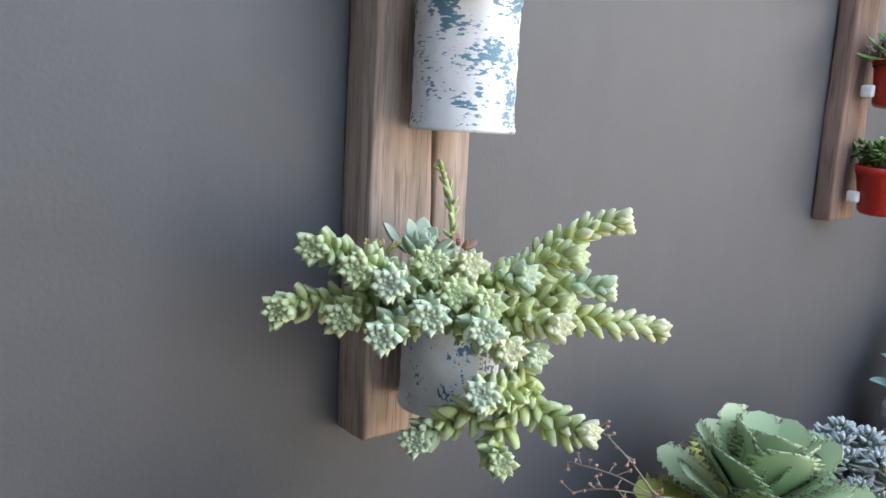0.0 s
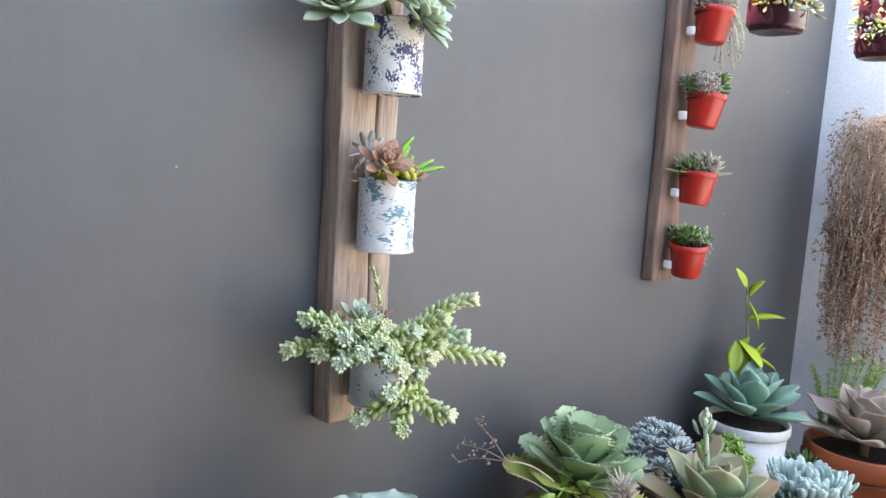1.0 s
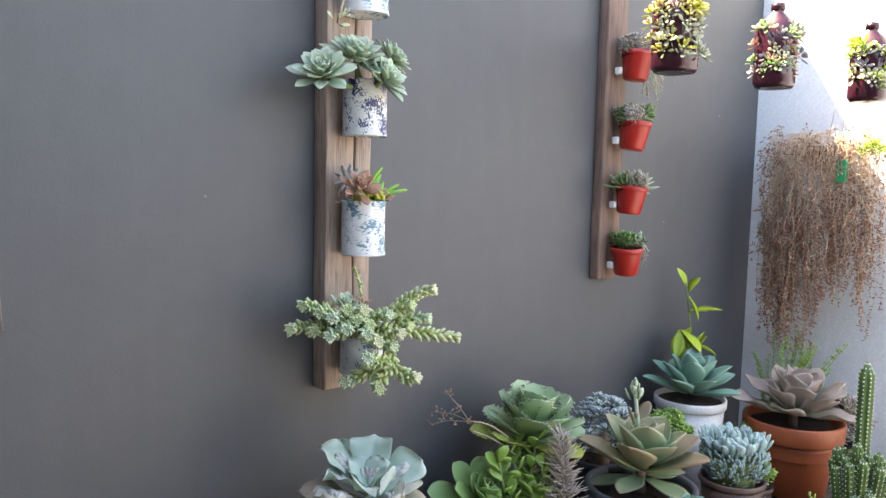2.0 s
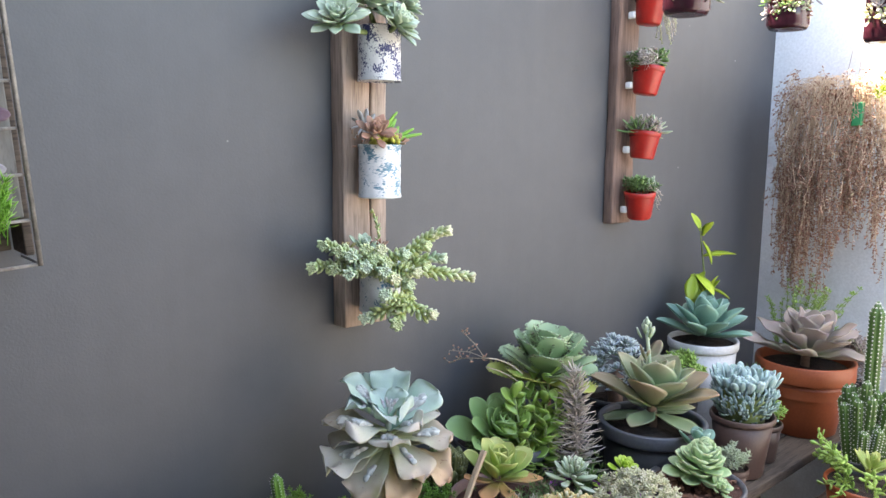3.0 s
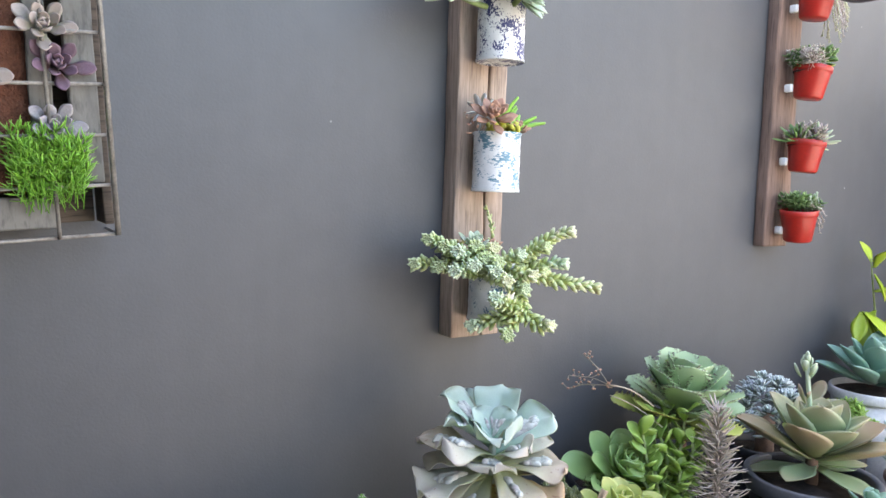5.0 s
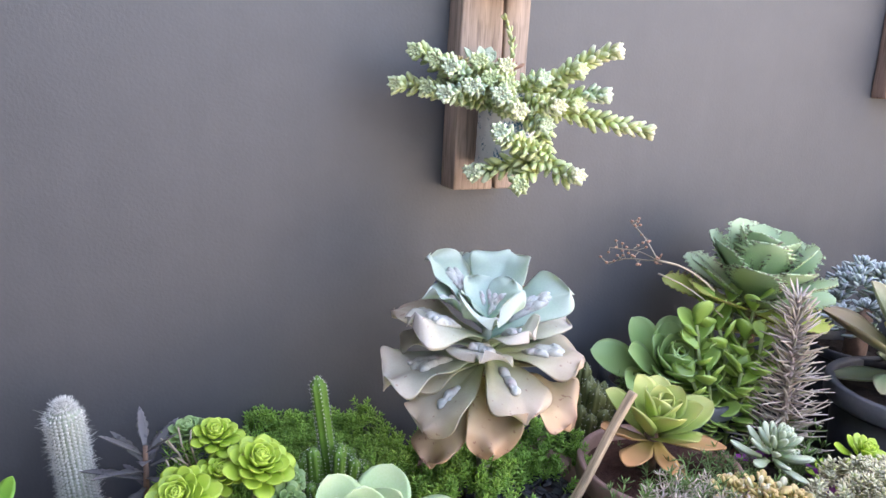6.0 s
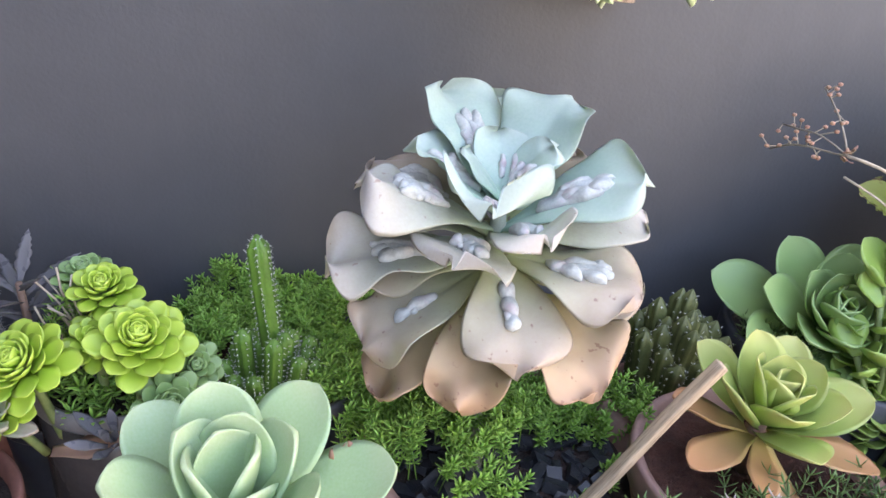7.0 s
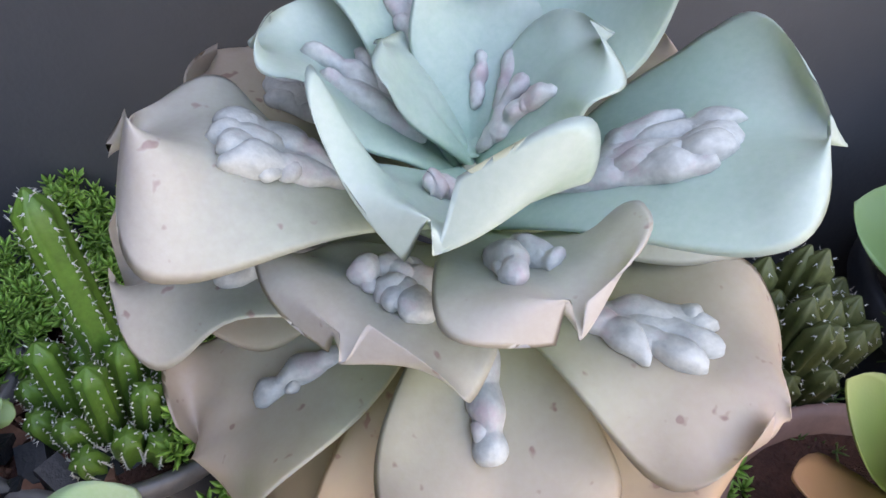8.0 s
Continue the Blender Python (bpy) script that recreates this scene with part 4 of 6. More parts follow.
# ---- framed wall planter behind wire mesh ----
def mesh_planter():
    x1, z0, w, h, d = -0.566, 1.352, 0.62, 0.9, 0.10
    x0 = x1 - w
    tilt = at(x1, 0, z0) @ turn("Y", -4.0) @ at(-w / 2, 0, 0)
    t = thing("wall_planter", (x0 + x1) / 2, 0, z0, "wall-hung planter of grey pallet wood behind rusty wire mesh", "wall planter")
    one(box(w - 0.03, 0.014, h - 0.03, 0.002), "back_panel", BENCH_WOOD, t, "dark boarded back", m=at(0, -0.008, h / 2))
    for s in (-1, 1):
        one(box(0.036, 0.02, h - 0.075, 0.003, 14, 0.003, 3 + s), "side_slat", SLAT_WOOD, t, m=at(s * (w / 2 - 0.026), -d + 0.022, h / 2 + 0.032))
        one(box(0.026, 0.018, h - 0.09, 0.002, 14, 0.003, 6 + s), "side_slat", SLAT_WOOD, t, m=at(s * (w / 2 - 0.073), -d + 0.03, h / 2 + 0.03))
        one(box(0.012, d - 0.03, h - 0.03, 0.002, 10, 0.002, 8 + s), "side_panel", BENCH_WOOD, t, m=at(s * (w / 2 - 0.007), -(d - 0.03) / 2 - 0.016, h / 2))
    for z in (0.034, h - 0.03):
        one(box(w - 0.09, d - 0.03, 0.042, 0.003, 10, 0.003, 9), "rail", SLAT_WOOD, t, m=at(-0.02, -(d - 0.03) / 2 - 0.016, z))
    one(box(w - 0.17, d - 0.05, h - 0.11, 0.01, 8, 0.012, 2), "soil", COIR, t, m=at(0, -(d - 0.05) / 2 - 0.016, h / 2))
    y = -d
    n = 14
    for i in range(n + 1):
        z = 0.002 + (h - 0.004) * i / n
        one(tube([(-w / 2, y, z), (w / 2, y, z)], 0.0026, 6), "wire", WIRE, t)
        if i in (0, n):
            for s in (-1, 1):
                one(tube([(s * w / 2, y, z), (s * w / 2, -0.002, z)], 0.0022, 6), "wire", WIRE, t)
    m = 9
    for i in range(m + 1):
        x = -w / 2 + w * i / m
        one(tube([(x, y - 0.003, 0), (x, y - 0.003, h)], 0.0038 if i in (0, m) else 0.0028, 6), "wire", WIRE, t)
    rows = [(-0.055, 0.375, 0.052, PURPLE, 18), (-0.078, 0.262, 0.034, MAUVE, 18), (-0.066, 0.215, 0.034, PURPLE, 16), (-0.075, 0.14, 0.03, GREY_LILAC, 20), (-0.075, 0.468, 0.045, GREY_LILAC, 14),
            (-0.15, 0.33, 0.045, PURPLE, 16), (-0.16, 0.2, 0.04, MAUVE, 16), (-0.17, 0.43, 0.045, GREY_LILAC, 16), (-0.25, 0.35, 0.05, PURPLE, 16), (-0.26, 0.2, 0.045, MAUVE, 16),
            (-0.11, 0.57, 0.045, PURPLE, 16), (-0.23, 0.55, 0.05, MAUVE, 16), (-0.36, 0.42, 0.05, PURPLE, 16), (-0.39, 0.25, 0.05, GREY_LILAC, 16)]
    for k, (x, z, R, mat, cnt) in enumerate(rows):
        rosette(t, mat, cnt, R, R * 0.6, 0.005, at(w / 2 + x + 0.012, -d + 0.008, z) @ turn("X", 78), el=(8, 84), h=R * 0.4, seed=70 + k, p=2, q=0.55, wave=0.03)
    rng = random.Random(90)
    spots = [(w / 2 - 0.07 + rng.uniform(-0.04, 0.035), -d + 0.005 + rng.uniform(-0.025, 0.01), 0.075 + rng.uniform(-0.035, 0.035)) for _ in range(200)]
    sprigs(t, BEAN_LEAF, spots, 0.026, 0.017, 0.0026, 91, "trailing_green", 2, 4, lean=50)
    t.matrix_world = tilt


mesh_planter()


# ---- hanging bottles ----
def hanging_bottle(x, y, z, rz, seed, mats, label):
    t = thing("bottle_planter", x, y, z, label, "hanging planter", "hanging bottles", rz=rz)
    r, h = 0.047, 0.2
    prof = [(0, 0.006), (r * 0.5, 0.003), (r * 0.86, 0.0), (r, 0.012), (r, 0.05), (r * 0.97, 0.055), (r, 0.06), (r, h * 0.72), (r * 0.8, h * 0.84), (r * 0.3, h * 0.95), (r * 0.3, h), (0, h)]
    b = one(lathe(prof, 44, 0, 3.2), "bottle", BOTTLE, t)
    one(lathe([(0, 0), (r * 0.36, 0), (r * 0.36, 0.016), (0, 0.018)], 20), "cap", BOTTLE, b, m=at(0, 0, h - 0.004))
    one(tube([(0, 0, h + 0.01), (0, 0, 2.202 - z)], 0.0012, 5), "cord", CORD, t)
    earth(t, r * 0.7, 0.075, SOIL)
    rng = random.Random(seed)
    for i in range(30):
        a = rng.uniform(130, 300)
        zz = rng.uniform(0.035, 0.15)
        rr = r * rng.uniform(0.8, 1.25)
        mat = mats[i % len(mats)]
        R = rng.uniform(0.016, 0.03)
        rosette(t, mat, rng.choice((9, 12, 14)), R, R * 0.45, 0.004, at(rr * math.cos(radians(a)), rr * math.sin(radians(a)), zz) @ turn("Z", a + 90) @ turn("X", rng.uniform(35, 85)), el=(8, 84), h=R * 0.4, seed=seed * 31 + i, p=1.7, q=0.7)


hanging_bottle(0.755, -0.31, 1.815, 0, 3, (CREAM_LEAF, YELLOW_BEAD, CREAM_LEAF, AMBER_LEAF), "dark maroon bottle hung as planter, filled with cream succulents")
hanging_bottle(1.15, -0.365, 1.815, 0, 4, (GREY_LILAC, CREAM_LEAF, MID_GREEN, CORAL_LEAF), "dark maroon bottle hung as planter, lilac and green succulents")
hanging_bottle(1.47, -0.485, 1.80, 0, 5, (OLIVE_ROS, GREY_LILAC, CREAM_LEAF, YELLOW_LEAF), "dark bottle hung as planter, yellow-green succulents spilling out")
rail = thing("hanging_rail", 0.5, 0.0, 2.2, "thin wire strung across the corner for hanging planters", "wire")
one(tube([(0, 0.002, 0), (0.255, -0.31, 0.0), (0.65, -0.365, 0.0), (0.97, -0.485, 0.0), (1.361, -0.5, 0.0)], 0.003, 6), "rail_wire", WIRE, rail)


# ---- dry trailing plant on the white wall ----
def curtain():
    t = thing("hanging_plant", 1.74, -0.28, 1.62, "dried brown trailing succulent hanging like a curtain on a white wall", "hanging plant")
    one(lathe([(0, 0), (0.05, 0.0), (0.075, 0.05), (0.082, 0.08), (0.076, 0.08), (0.07, 0.05)], 28), "basket", COIR, t, m=at(0.035, 0, -0.005))
    one(box(0.02, 0.03, 0.072, 0.003), "green_clip", GREEN_CLIP, t, m=at(-0.075, -0.085, -0.005))
    one(tube([(0.116, 0, 0.32), (0.03, 0, 0.09)], 0.0012, 4), "wire", WIRE, t)
    one(tube([(0.116, -0.02, 0.32), (-0.03, -0.06, 0.08)], 0.0012, 4), "wire", WIRE, t)
    rng = random.Random(7)
    g, gl = Geo(), Geo()
    for i in range(290):
        a = rng.uniform(math.radians(95), math.radians(272))
        r0 = 0.07 * math.sqrt(rng.random())
        out = rng.uniform(0.06, 0.13)
        y1 = 1.45 * math.sin(a) * out + rng.gauss(0, 0.02)
        x1 = max(-0.16, 0.02 + math.cos(a) * out)
        drop = rng.uniform(0.3, 0.68) if y1 > -0.03 or y1 < -0.14 else rng.uniform(0.2, 0.5)
        top = np.array((0.02 + r0 * math.cos(a), r0 * 1.5 * math.sin(a), 0.085 + rng.uniform(0, 0.035)))
        end = np.array((x1, y1, 0.06 - drop))
        pts = []
        w1, w2, w3 = rng.uniform(0, 6), rng.uniform(0.003, 0.013), rng.uniform(7, 15)
        for s in np.linspace(0, 1, 12):
            k = min(1, s * 3.2)
            k = k * (2 - k)
            p = top + (end - top) * np.array((k, k, 0)) + np.array((0, 0, 0.022 * math.sin(math.pi * min(1, s * 3)) - (drop + 0.03) * s ** 1.15))
            pts.append(p + np.array((w2 * math.sin(9 * s + w1), w2 * math.cos(w3 * s + w1), 0.4 * w2 * math.sin(w3 * s))))
        g.add(tube(pts, rng.uniform(0.0007, 0.0013), 3))
        for k in range(int(8 + drop * 62)):
            s = rng.uniform(0.3, 1) ** 0.6
            place, way = along(pts, s)
            q = rng.uniform(0.7, 1.3)
            gl.add(leaf(0.0095 * q, 0.0056 * q, 0.003, base=0.5, m=0.5, cup=0.3, curl=0.3, nu=2, nv=2), frame_on(place, way, rng.uniform(0, 360), rng.uniform(-10, 50)))
    for i in range(420):
        a, b = rng.uniform(math.radians(80), math.radians(290)), 0.12 - 0.42 * rng.random() ** 1.5
        p = np.array((0.0 + 0.1 * math.cos(a), 0.16 * math.sin(a), b))
        q = p + np.array((rng.uniform(-0.04, 0.01), rng.uniform(-0.05, 0.05), rng.uniform(-0.11, 0.03)))
        pts = bend(p, q, rng.uniform(-0.02, 0.02), 6, i, 0.012)
        g.add(tube(pts, rng.uniform(0.0006, 0.001), 3))
        for k in range(4):
            place, way = along(pts, rng.uniform(0.4, 1))
            gl.add(leaf(0.009, 0.0056, 0.003, base=0.5, m=0.5, cup=0.3, curl=0.3, nu=2, nv=2), frame_on(place, way, rng.uniform(0, 360), 30))
    g.build("strand_curtain", STRAND, t, kind="stuff")
    gl.build("dry_foliage", DRY_STRAND, t, kind="stuff")
    spots = [(rng.uniform(-0.09, 0.0), rng.uniform(-0.2, -0.13), rng.uniform(0.03, 0.07)) for _ in range(16)]
    sprigs(t, YELLOW_LEAF, spots, 0.03, 0.014, 0.006, 8, "green_growth", 3, 4)


curtain()


def wall_bush():
    """The airy green growth at the foot of the white wall."""
    t = thing("small_shrub", 1.68, -0.2, SHELF, "airy green shrub in a black pot at a white wall", "potted plant")
    pot(t, 0.075, 0.11, BLACK_POT)
    rng = random.Random(12)
    g = Geo()
    spots = []
    for i in range(46):
        a = rng.uniform(0, 6.28)
        tip = (min(0.13, 0.14 * math.cos(a) * rng.random()), 0.19 * math.sin(a) * rng.random() - 0.08, rng.uniform(0.18, 0.42))
        pts = bend((0.01 * math.cos(a), 0.01 * math.sin(a), 0.09), tip, -0.02, 6, i, 0.01)
        g.add(tube(pts, 0.0011, 4))
        for k in range(9):
            p, _ = along(pts, 0.4 + 0.6 * k / 8)
            spots.append(tuple(p))
    g.build("twigs", GREEN_STEM, t, kind="stuff")
    sprigs(t, JADE, spots, 0.008, 0.011, 0.006, 13, "foliage", 2, 3)


wall_bush()


# ---- the great ruffled echeveria ----
def frill_surface(L, wl, wr, hl, hr, bow, ruffle, phase):
    """A broad leaf blade along x: half widths and rises of its two margins, an arch along its middle and a ruffled rim."""
    k1, k2 = 1.0 + 0.5 * math.sin(phase * 7), 1.0 + 0.5 * math.cos(phase * 5)

    def on(u, v):
        u, v = np.asarray(u, float), np.asarray(v, float)
        r, s = np.clip(u / 0.78, 0, 1), np.clip((u - 0.78) / 0.22, 0, 1)
        prof = np.where(u < 0.78, 0.14 + 0.86 * (r ** 1.5 * (2.5 - 1.5 * r)), (1 - s ** 2.8) ** 0.5)
        g = np.clip(u / 0.75, 0, 1) ** 1.6
        a = np.abs(v)
        side = np.where(v > 0, wl, wr)
        lift = np.where(v > 0, hl, hr)
        ease = np.clip(side * prof / np.maximum(side, 1e-6), 0, 1)
        z = 4 * bow * L * u * (1 - u) + lift * g * a ** 1.7 * ease
        z = z + 2.0 * ruffle * a ** 2.2 * np.clip(u * 1.3 - 0.25, 0, 1) * np.sin(2 * np.pi * (1.6 * u + 0.18 * v) * np.where(v > 0, k1, k2) + phase * np.where(v > 0, 1.0, 2.3))
        z = z + 1.4 * ruffle * s * np.sin(4.5 * v + phase) - 0.07 * L * s ** 2 * (1 - a) - 0.002 * a ** 9
        z = z - 0.02 * L * np.exp(-(v / 0.16) ** 2) * np.clip(u * 3, 0, 1) * (1 - 0.6 * u)
        x = u * L * (1 - 0.03 * a ** 2 * s) + 0.014 * L * np.exp(-(v / 0.05) ** 2) * s ** 12
        return np.stack([x + 0 * v, side * prof * v + 0.0015 * np.sin(9 * u + phase) * a * r, z], -1)

    return on


def frill_blade(on, T, nu=30, nv=30):
    """The blade as a thin closed body."""
    u = np.append(1 - (1 - np.arange(nu) / nu) ** 1.7, 0.9985)
    v = np.linspace(-1, 1, nv + 1)
    v = np.sign(v) * np.abs(v) ** 0.85
    ring = np.concatenate([v, v[-2:0:-1]])
    under = np.concatenate([np.zeros(nv + 1), np.ones(nv - 1)])
    U, V = np.meshgrid(u, ring, indexing="ij")
    p = on(U, V)
    p[..., 2] -= under[None, :] * T * (1.25 - 0.75 * U) * np.sqrt(np.clip(1 - V * V, 0.05, 1)) * (1 + 2.2 * np.exp(-(V / 0.14) ** 2) * (1 - U))
    n = len(ring)
    f = [(i * n + j, (i + 1) * n + j, (i + 1) * n + (j + 1) % n, i * n + (j + 1) % n) for i in range(nu) for j in range(n)]
    f += [tuple(range(n)), tuple(nu * n + j for j in range(n))[::-1]]
    return p.reshape(-1, 3), f, np.stack([U, V * 0.5 + 0.5], -1).reshape(-1, 2)


def finger(pts, rad, rng):
    """A swollen, dented, jointed finger along points."""
    v, f, uv = tube(pts, rad, 14)
    o, mean = Vector((rng.uniform(0, 50), 0, 0)), max(rad)
    push = np.array([tuple(noise.noise_vector(Vector(tuple(q)) * (0.55 / mean) + o)) for q in v])
    return v + push * mean * 0.42, f, uv


def growths(on, spec, L, rng):
    """Swollen fingers that run up the middle of a leaf, pressed together and fanned out towards its tip."""
    u0, u1, fingers, size = spec
    g = Geo()
    for k in range(fingers):
        q = 0 if fingers == 1 else k / (fingers - 1) - 0.5
        s0, s1 = u0 + rng.uniform(-0.06, 0.06), u1 - rng.uniform(0.1, 0.7) * abs(q) * (u1 - u0) - rng.uniform(0, 0.05)
        n = 30
        ph, beats, wob = rng.uniform(0, 6), rng.uniform(1.5, 3.5), rng.uniform(-0.07, 0.07)
        pts, rad = [], []
        for i in range(n):
            f = i / (n - 1)
            p = on(s0 + (s1 - s0) * f, q * (0.08 + 0.5 * f) + wob * math.sin(4 * f + ph))
            r = size * (0.55 + 0.45 * math.sin(math.pi * min(1, 0.15 + 0.6 * f))) * (0.82 + 0.3 * abs(math.sin(beats * math.pi * f + ph)))
            r *= math.sqrt(max(0.015, 1 - abs(2 * f - 1) ** 7))
            pts.append(p + np.array((0, 0, r * 0.3)))
            rad.append(r)
        g.add(finger(pts, rad, rng))
        for _ in range(2):
            f = rng.uniform(0.35, 0.9)
            r = size * rng.uniform(0.45, 0.75)
            p = on(s0 + (s1 - s0) * f, q * (0.08 + 0.5 * f) + rng.uniform(-0.1, 0.1))
            a = [p + np.array((d * r * 1.3, 0.2 * d * r, r * 0.7)) for d in np.linspace(-1, 1, 7)]
            g.add(finger(a, [r * math.sqrt(max(0.03, 1 - d * d)) for d in np.linspace(-1, 1, 7)], rng))
    return g


def great_echeveria():
    x, y = 0.002, -0.228
    t = thing("potted_echeveria", x, y, BACK, "huge ruffled blue-green and dusky pink echeveria in a faded clay pot", "potted plant")
    rim = 0.795 - BACK
    pot(t, 0.136, rim, PINK_CLAY, 0.03, 0.012, 0.78, SOIL, 0.84)
    ax, ay = -0.046, -0.006
    one(tube([(ax + 0.012, ay, rim - 0.03), (ax + 0.01, ay, 0.9 - BACK), (ax, ay, 0.985 - BACK), (ax, ay, 1.036 - BACK)], [0.011, 0.011, 0.01, 0.004], 12), "stem", SAGE_STEM, t)
    rng = random.Random(17)

    def frill(az, el, z, L, wl, wr, hl, hr, bow, ruffle, seed, mat, lumps=None):
        on = frill_surface(L, wl, wr, hl, hr, bow, ruffle, seed * 1.7)
        lf = one(frill_blade(on, 0.0011 + 0.012 * L), "leaf", mat, t, m=at(ax, ay, z - BACK) @ spread(az, el, 0.0, 0))
        if lumps:
            growths(on, lumps, L, rng).build("growth", CARUNCLE, lf, "lumpy pale lilac growth", kind="stuff")

    # turn, rise, foot height, length, half widths, rises of the margins, arch, ruffle
    frill(101, 28, 1.038, 0.029, 0.017, 0.017, -0.003, -0.000, 0.02, 0.0, 1, BLUE_TOP)
    frill(89, 46, 1.034, 0.061, 0.024, 0.026, 0.004, 0.004, 0.04, 0.003, 2, BLUE_TOP, (0.3, 0.66, 1, 0.0026))
    frill(14, 56, 1.036, 0.057, 0.023, 0.023, 0.004, -0.002, 0.02, 0.003, 3, BLUE_TOP, (0.1, 0.8, 2, 0.0034))
    frill(153, 44, 1.036, 0.049, 0.019, 0.019, 0.004, -0.007, 0.02, 0.002, 4, BLUE_TOP)
    frill(-110, 18, 1.034, 0.06, 0.036, 0.042, 0.034, 0.028, -0.04, 0.0052, 5, BLUE_TOP, (0.3, 0.56, 2, 0.0042))
    frill(157, 28, 1.028, 0.084, 0.032, 0.040, 0.014, 0.012, 0.03, 0.004, 6, BLUE_TOP, (0.28, 0.85, 3, 0.0042))
    frill(117, 37, 1.030, 0.114, 0.032, 0.040, 0.01, 0.008, 0.03, 0.004, 7, BLUE_TOP, (0.25, 0.8, 4, 0.0046))
    frill(43, 47, 1.030, 0.104, 0.042, 0.036, 0.008, 0.012, 0.04, 0.004, 8, BLUE_TOP, (0.2, 0.5, 2, 0.004))
    frill(81, 35, 1.022, 0.122, 0.035, 0.032, 0.000, -0.001, 0.03, 0.004, 9, BLUE_TOP)
    frill(-14, 33, 1.012, 0.117, 0.046, 0.04, 0.018, -0.006, 0.02, 0.003, 10, BLUE_TOP, (0.3, 0.84, 5, 0.0056))
    frill(-174, 23, 1.012, 0.114, 0.034, 0.034, -0.014, -0.006, 0.01, 0.007, 11, LILAC_MID, (0.42, 0.84, 4, 0.0054))
    frill(140, 9, 1.012, 0.122, 0.032, 0.039, 0.002, 0.014, 0.03, 0.005, 12, PINK_LOW, (0.4, 0.82, 4, 0.0044))
    frill(-75, 25, 1.008, 0.078, 0.033, 0.032, 0.017, 0.004, 0.02, 0.004, 13, LILAC_MID, (0.4, 0.84, 2, 0.0054))
    frill(41, 29, 1.012, 0.103, 0.032, 0.032, 0.005, -0.001, 0.03, 0.004, 14, PINK_LOW)
    frill(8, 10, 1.002, 0.128, 0.037, 0.032, 0.009, -0.014, 0.04, 0.004, 15, LILAC_MID)
    frill(138, -1, 1.002, 0.110, 0.032, 0.039, -0.008, 0.005, 0.04, 0.005, 16, LILAC_MID)
    frill(-125, 15, 0.998, 0.074, 0.038, 0.042, -0.006, 0.001, 0.02, 0.0028, 17, LILAC_MID, (0.45, 0.78, 4, 0.006))
    frill(174, -9, 0.992, 0.13, 0.033, 0.046, -0.008, 0.014, 0.02, 0.006, 18, LILAC_MID, (0.36, 0.76, 4, 0.0052))
    frill(-39, 5, 0.993, 0.118, 0.046, 0.036, 0.007, -0.011, 0.03, 0.005, 19, PINK_LOW, (0.4, 0.84, 4, 0.0052))
    frill(5, 5, 0.990, 0.109, 0.036, 0.032, 0.005, -0.004, 0.04, 0.004, 20, PINK_LOW)
    frill(-84, -27, 0.996, 0.106, 0.04, 0.038, 0.014, -0.004, 0.04, 0.004, 22, PINK_LOW, (0.28, 0.72, 1, 0.0056))
    frill(-159, -30, 0.984, 0.12, 0.04, 0.038, 0.006, 0.015, 0.04, 0.006, 23, PINK_LOW, (0.36, 0.74, 1, 0.0052))
    frill(164, -14, 0.982, 0.109, 0.032, 0.041, -0.013, 0.001, 0.05, 0.005, 24, PINK_LOW)
    frill(-7, -4, 0.980, 0.123, 0.036, 0.041, 0.002, -0.006, 0.05, 0.005, 25, PINK_LOW)
    frill(-52, -19, 0.974, 0.126, 0.036, 0.036, 0.02, -0.008, 0.06, 0.006, 26, TAN_LOW)
    frill(-108, -40, 0.972, 0.11, 0.032, 0.032, 0.011, -0.006, 0.07, 0.009, 27, TAN_LOW)
    frill(-162, -47, 0.974, 0.135, 0.032, 0.033, -0.011, 0.003, 0.07, 0.005, 28, TAN_LOW)
    # ground cover, charcoal and a bare stick in the pot
    rng = random.Random(18)
    spots = []
    for _ in range(560):
        a, q = rng.uniform(0, 2 * math.pi), 0.124 * math.sqrt(rng.random())
        px, py = q * math.cos(a), q * math.sin(a)
        if ((px > -0.012 and py < 0.02) or py < -0.055 + 0.02 * math.sin(px * 40)) and rng.random() < 0.92:
            continue
        spots.append((px, py, rim * 0.84 + 0.004 + 0.055 * max(0, 1 - ((px - ax) ** 2 + (py - ay) ** 2) / 0.008)))
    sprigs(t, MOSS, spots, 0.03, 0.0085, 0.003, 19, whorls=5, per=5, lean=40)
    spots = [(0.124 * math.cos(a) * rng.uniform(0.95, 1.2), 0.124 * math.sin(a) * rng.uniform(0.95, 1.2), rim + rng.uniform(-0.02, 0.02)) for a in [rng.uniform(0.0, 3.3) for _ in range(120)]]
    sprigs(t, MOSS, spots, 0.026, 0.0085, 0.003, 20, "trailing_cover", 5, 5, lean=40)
    chips(t, CHARCOAL, 0.118, rim * 0.84 + 0.002, 230, 0.013, "charcoal", 21)
    for i in range(3):
        rosette(t, SILVER_GREEN, 9, 0.014, 0.007, 0.003, at(0.02 + 0.03 * i - 0.04, -0.095 - 0.008 * (i % 2), rim * 0.86), seed=22 + i, part_name="seedling")
    g = Geo()
    a, b = Vector(local((0.018, -0.322, 0.775), t)), Vector(local((0.119, -0.318, 0.953), t))
    q = (b - a).to_track_quat("Z", "Y").to_matrix().to_4x4()
    g.add(box(0.011, 0.007, (b - a).length, 0.0015, 14, 0.0012, 4))
    st = thing("garden_stick", *(Vector(t.matrix_world.translation) + a), "bare split wooden stick leaning out of a pot", "stick")
    g.build("stick", STICK_WOOD, st, m=q @ at(0, 0, (b - a).length / 2))


great_echeveria()


